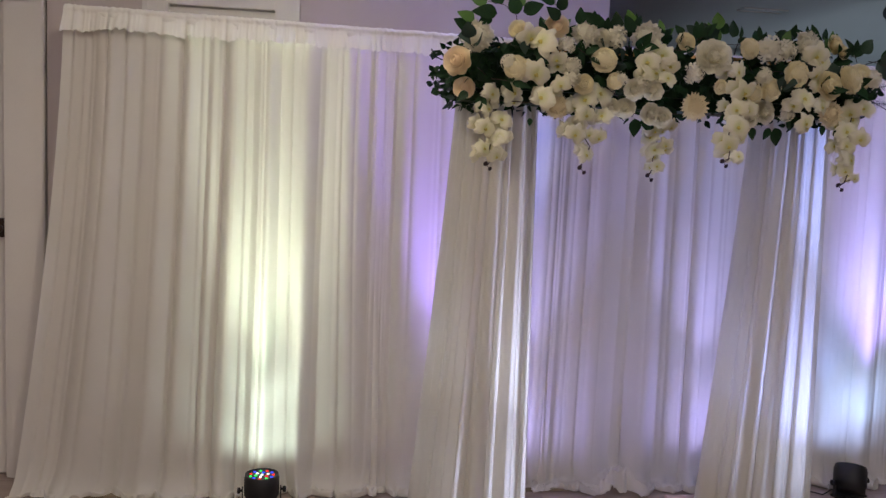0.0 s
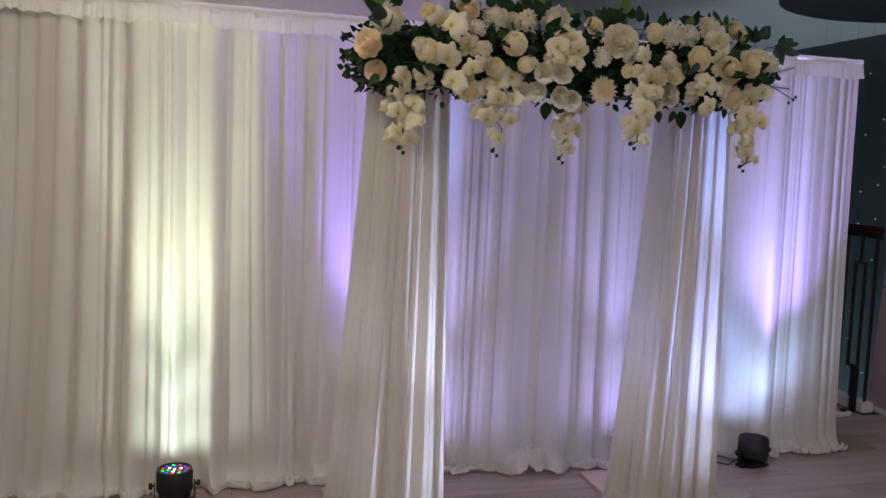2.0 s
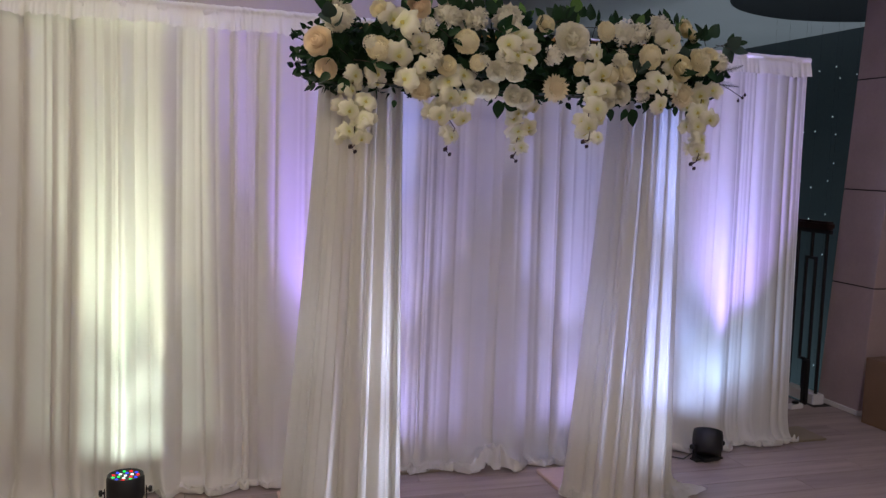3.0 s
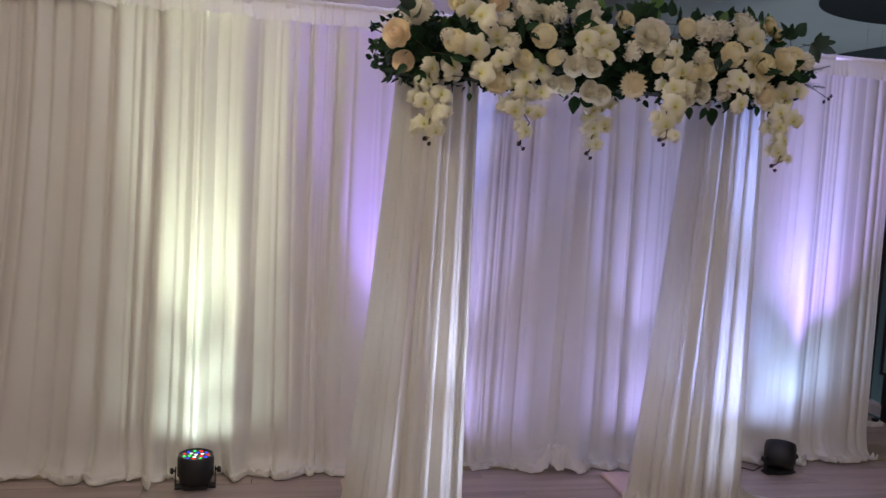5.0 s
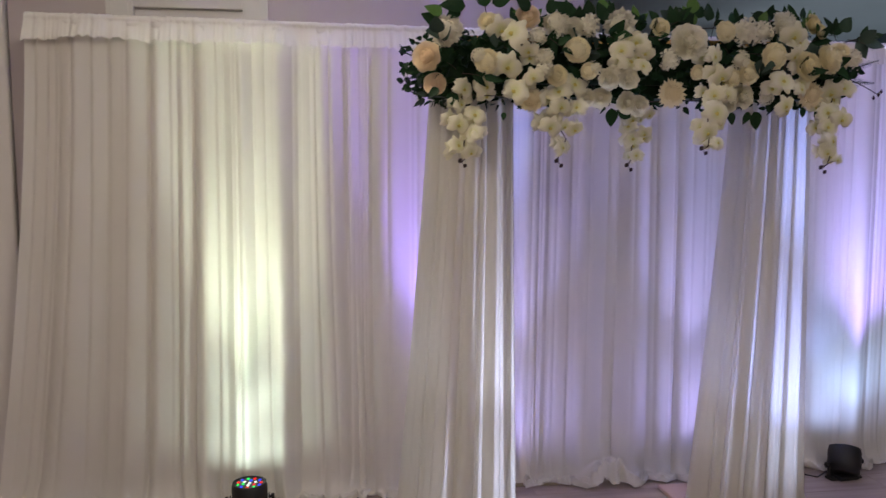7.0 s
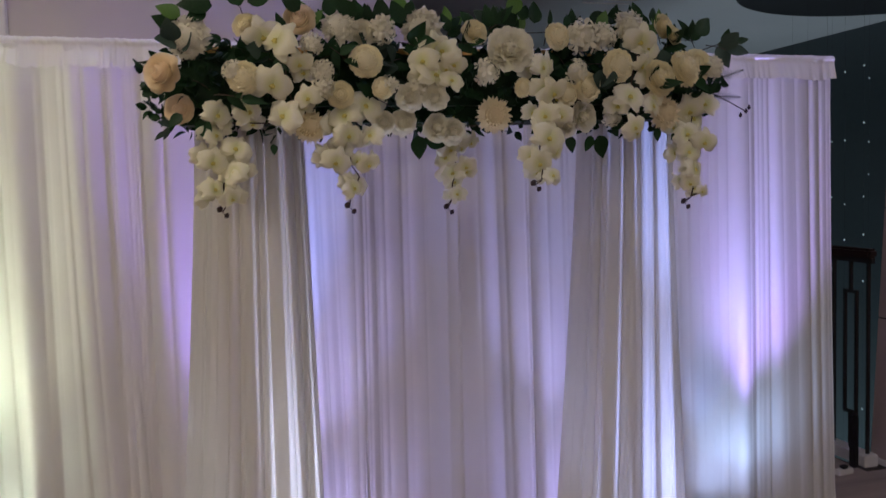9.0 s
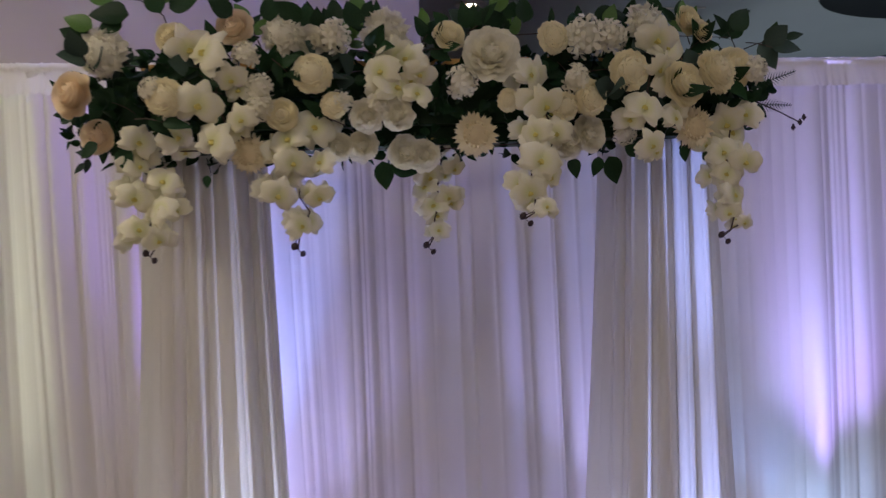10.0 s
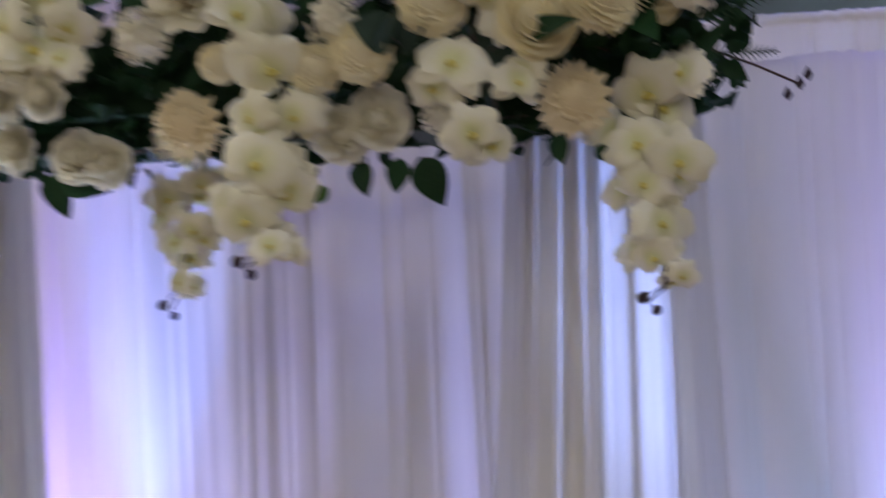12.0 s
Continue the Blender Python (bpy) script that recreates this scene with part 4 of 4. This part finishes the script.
def leaf_spray(base, heading, length, count, mat, size, parent=swag, droop=0.2, shape=None, rng=frng, upright=False):
    """A stem with leaves set left and right along it. base and heading are in the swag's own space."""
    d = Vector(heading).normalized()
    p0 = Vector(base)
    pts = [p0 + d * length * t + Vector((0, 0, -droop * length * t * t)) for t in (0, 0.35, 0.7, 1.0)]
    stem = part("leaf_stem", tube(bmesh.new(), pts, 0.0018, 5, 0.6), TWIG, parent, "", None, True)
    for i in range(count):
        t = 0.25 + 0.75 * (i + 1) / count
        p = p0 + d * length * t + Vector((0, 0, -droop * length * t * t))
        side = 1 if i % 2 else -1
        out = (d + side * 0.95 * d.cross(Vector((0, 1, 0.2))).normalized() * (0 if i == count - 1 else 1) + Vector((rng.uniform(-0.25, 0.25), rng.uniform(-0.3, 0.3), rng.uniform(-0.2, 0.2)))).normalized()
        face = Vector((rng.uniform(-0.35, 0.35), -1, rng.uniform(-0.1, 0.6)))
        right = out.cross(face).normalized()
        up = right.cross(out)
        m = Matrix((right, out, up)).transposed().to_4x4()
        k = size * rng.uniform(0.82, 1.15)
        link_mesh("leaf", coloured(shape or rng.choice(LEAVES), mat), None, stem, "", Matrix.Translation(p) @ m @ Matrix.Diagonal((k, k, k, 1)))
    return stem


def leaves_on(bases, y, width_of, stem_points):
    """Leaves set one by one, from stalk (x, z) to tip (x, z), on one stem."""
    stem = part("leaf_stem", tube(bmesh.new(), stem_points, 0.0018, 5, 0.6), TWIG, swag, "", None, True)
    for bx, bz, tx, tz, mat in bases:
        out = Vector((tx - bx, frng.uniform(-0.02, 0.02), tz - bz))
        k = out.length * 1.12
        out.normalize()
        right = out.cross(Vector((frng.uniform(-0.35, 0.35), -1, frng.uniform(-0.2, 0.5)))).normalized()
        m = Matrix((right, out, right.cross(out))).transposed().to_4x4()
        link_mesh("leaf", coloured(width_of, mat), None, stem, "", Matrix.Translation((bx, y + frng.uniform(-0.02, 0.02), bz)) @ m @ Matrix.Diagonal((k, k, k, 1)))


# tall sprays standing up out of the top, then single leaves along the top and under the blooms
CREST = ((-0.78, 0.27, -0.83, 0.35, LEAF), (-0.72, 0.23, -0.75, 0.30, LEAF), (-0.84, 0.27, -0.91, 0.31, LIME), (-0.80, 0.23, -0.89, 0.24, LEAF), (-0.71, 0.26, -0.71, 0.33, LIME), (-0.70, 0.24, -0.63, 0.27, LEAF), (-0.82, 0.22, -0.87, 0.19, LEAF), (-0.89, 0.20, -0.95, 0.23, LIME), (-0.89, 0.16, -0.96, 0.20, LEAF), (-0.57, 0.28, -0.63, 0.31, LEAF), (-0.54, 0.26, -0.53, 0.32, LEAF), (-0.56, 0.31, -0.58, 0.35, LIME), (-0.55, 0.22, -0.60, 0.26, LEAF))
TOP_LEAVES = ((-0.46, 0.21, -0.46, 0.27, LEAF), (-0.44, 0.22, -0.40, 0.26, LEAF), (-0.38, 0.21, -0.44, 0.25, LEAF), (-0.36, 0.19, -0.37, 0.26, LEAF), (-0.34, 0.19, -0.34, 0.24, LEAF), (-0.29, 0.20, -0.30, 0.27, LEAF), (-0.24, 0.19, -0.26, 0.26, LEAF), (-0.23, 0.23, -0.24, 0.29, LIME), (-0.22, 0.22, -0.20, 0.26, LEAF))
FAR_LEAVES = ((0.00, 0.20, -0.03, 0.24, LEAF), (0.05, 0.19, 0.04, 0.25, LEAF), (0.09, 0.20, 0.15, 0.24, LEAF), (0.14, 0.23, 0.14, 0.30, LIME), (0.16, 0.21, 0.18, 0.26, LEAF), (0.20, 0.20, 0.21, 0.27, LEAF), (0.43, 0.19, 0.45, 0.24, LIME), (0.50, 0.12, 0.48, 0.19, LEAF), (0.40, 0.20, 0.50, 0.23, LEAF), (0.58, 0.21, 0.56, 0.27, LEAF), (0.64, 0.20, 0.65, 0.25, LIME), (0.79, 0.17, 0.84, 0.23, LEAF))
LOW_LEAVES = ((0.33, -0.16, 0.34, -0.21, LEAF), (0.40, -0.16, 0.39, -0.21, LEAF), (0.43, -0.16, 0.46, -0.23, LEAF), (0.47, -0.13, 0.51, -0.16, LEAF), (0.28, -0.20, 0.25, -0.22, LIME), (-0.19, -0.15, -0.18, -0.22, LEAF), (-0.17, -0.16, -0.10, -0.18, LEAF), (-0.90, -0.08, -0.94, -0.11, LEAF), (-0.85, -0.09, -0.83, -0.15, LEAF), (0.64, -0.14, 0.65, -0.18, LEAF), (0.70, -0.16, 0.72, -0.18, LEAF), (-0.53, -0.09, -0.56, -0.15, LEAF), (-0.64, -0.17, -0.64, -0.20, LEAF))
leaves_on(CREST[:7], -0.23, WIDE_LEAF, [(-0.70, -0.18, 0.16), (-0.72, -0.22, 0.23), (-0.77, -0.23, 0.265), (-0.84, -0.23, 0.275)])
leaves_on(CREST[7:9], -0.22, WIDE_LEAF, [(-0.82, -0.16, 0.12), (-0.88, -0.22, 0.17), (-0.91, -0.22, 0.20)])
leaves_on(CREST[9:], -0.23, WIDE_LEAF, [(-0.53, -0.18, 0.16), (-0.55, -0.22, 0.23), (-0.57, -0.23, 0.31)])
leaves_on(TOP_LEAVES, -0.21, WIDE_LEAF, [(-0.46, -0.17, 0.19), (-0.34, -0.18, 0.20), (-0.22, -0.17, 0.21)])
leaves_on(FAR_LEAVES, -0.20, WIDE_LEAF, [(0.0, -0.17, 0.17), (0.3, -0.18, 0.18), (0.8, -0.17, 0.16)])
leaves_on(LOW_LEAVES, -0.19, WIDE_LEAF, [(-0.8, -0.15, -0.10), (0.0, -0.15, -0.12), (0.6, -0.15, -0.10)])
for k in range(24):
    x = 1.84 + k * 0.063 + frng.uniform(-0.03, 0.03)
    leaf_spray((x - SX, -0.06 + frng.uniform(-0.05, 0.08), 0.16), (frng.uniform(-0.5, 0.5), -0.1, 0.8), frng.uniform(0.06, 0.11), frng.randint(2, 4), LIME if k % 4 == 1 else LEAF, frng.uniform(0.05, 0.075))
# leaves among and below the blooms
for k in range(46):
    x = frng.uniform(1.53, 3.30)
    z = frng.uniform(2.09, 2.32)
    mat = LEAF if frng.random() < 0.72 else GUM
    leaf_spray((x - SX, -0.17 + frng.uniform(-0.03, 0.06), z - SZ), (frng.uniform(-1, 1), -0.45, frng.uniform(-0.4, 0.9)), frng.uniform(0.05, 0.10), 3, mat, frng.uniform(0.055, 0.085), shape=ROUND_LEAF if mat is GUM else None)
leaf_spray((1.50 - SX, -0.1, 2.08 - SZ), (-0.6, -0.1, -0.5), 0.05, 3, GUM, 0.04)
leaf_spray((3.30 - SX, -0.1, 2.30 - SZ), (0.7, -0.1, 0.3), 0.13, 4, LEAF, 0.055)
twig = part("twig", tube(bmesh.new(), [(0.88, -0.16, -0.02), (0.94, -0.17, -0.05), (1.00, -0.18, -0.085)], 0.002, 5), TWIG, swag, "", None, True)
for p in ((1.0, -0.18, -0.085), (0.985, -0.17, -0.098), (1.012, -0.18, -0.072)):
    part("berry", lathe(bmesh.new(), [(0.001, -0.008), (0.007, 0), (0.001, 0.012)], 8, Matrix.Translation(p)), BUD, twig, "", None, True)


def fern(base, heading, length):
    """A fine fern frond."""
    d, p0 = Vector(heading).normalized(), Vector(base)
    bm = tube(bmesh.new(), [p0, p0 + d * length], 0.0012, 4)
    side = d.cross(Vector((0, 1, 0))).normalized()
    for i in range(14):
        t = (i + 1) / 15
        w = 0.032 * (1 - t) + 0.006
        for s in (-1, 1):
            a = p0 + d * length * t
            b = a + (side * s + d * 0.7).normalized() * w
            q = d * 0.0022
            bm.faces.new([bm.verts.new(v) for v in (a - q, b, a + q)])
    return part("fern_frond", bm, LEAF, swag, "", None, False)


fern((0.86, -0.18, 0.02), (0.8, -0.1, 0.25), 0.13)
fern((0.85, -0.18, -0.03), (0.9, -0.1, -0.05), 0.12)
fern((0.50, -0.12, 0.14), (0.5, -0.2, 0.7), 0.10)
fern((0.78, -0.15, 0.16), (0.7, -0.1, 0.6), 0.12)

# dense backing of small dark leaves over a foam core
core = bmesh.new()
box(core, -0.95, 0.88, -0.12, 0.18, -0.10, 0.12, bevel=0.05)
part("foam_core", core, LEAF, swag, "dark green foam base")
verts, faces = [], []
brng = np.random.default_rng(4)
outline = np.array([(v.co.x, v.co.y, v.co.z) for v in LEAVES[1].vertices])
polys = [tuple(p.vertices) for p in LEAVES[1].polygons]
for k in range(1500):
    u = brng.uniform(-1, 1)
    ang = brng.uniform(0.4 * math.pi, 2.05 * math.pi)
    rad = brng.uniform(0.6, 1.0)
    end = 1 - 0.5 * max(0.0, abs(u) - 0.86) / 0.14
    p = Vector((u * 0.99 - 0.03, 0.02 + 0.21 * rad * end * math.cos(ang) - 0.02, 0.02 + 0.155 * rad * end * math.sin(ang)))
    e = Euler(tuple(brng.uniform(-math.pi, math.pi, 3)))
    m = np.array(e.to_matrix()) * brng.uniform(0.03, 0.055)
    start = len(verts)
    verts += (outline @ m.T + np.array(p)).tolist()
    faces += [tuple(start + i for i in f) for f in polys]
mesh = bpy.data.meshes.new("backing_leaves")
mesh.from_pydata(verts, [], faces)
tagged(link_mesh("backing_leaves", mesh, LEAF, swag, "dense small dark green leaves"), kind="stuff")


# ---- floor planks ----
def plank_mesh(length, width):
    bm = boxed(0, length, 0, width, -0.012, 0.0)
    return finish_flat(bm)


def finish_flat(bm):
    mesh = bpy.data.meshes.new("plank")
    bm.to_mesh(mesh)
    bm.free()
    mesh.materials.append(PLANK)
    return mesh


PL, PW, GAP = 1.22, 0.19, 0.0025
LONG, SHORT = plank_mesh(PL - GAP, PW - GAP), plank_mesh(PL / 2 - GAP, PW - GAP)
rest = bmesh.new()
row = 0
y = -4.5
while y < 10.3:
    limit = 5.62 if y + PW < 5.76 else 5.38
    x = -4.0 + (row * 0.43 % 1.0 - 1) * PL
    while x < limit:
        x0, x1 = max(x, -4.0), min(x + PL, limit)
        if x1 - x0 > 0.05:
            if 3.3 < y < 6.2 and x1 - x0 > PL - 0.01 and x0 > -1.8:
                ob = new("plank", LONG)
                ob.parent = floor_base
                ob.matrix_basis = pose(x0, y, 0)
            else:
                box(rest, x0, x1 - GAP, y, y + PW - GAP, -0.012, 0.0)
        x += PL
    y += PW
    row += 1
tagged(part("outer_planks", rest, PLANK, floor_base), kind="stuff")
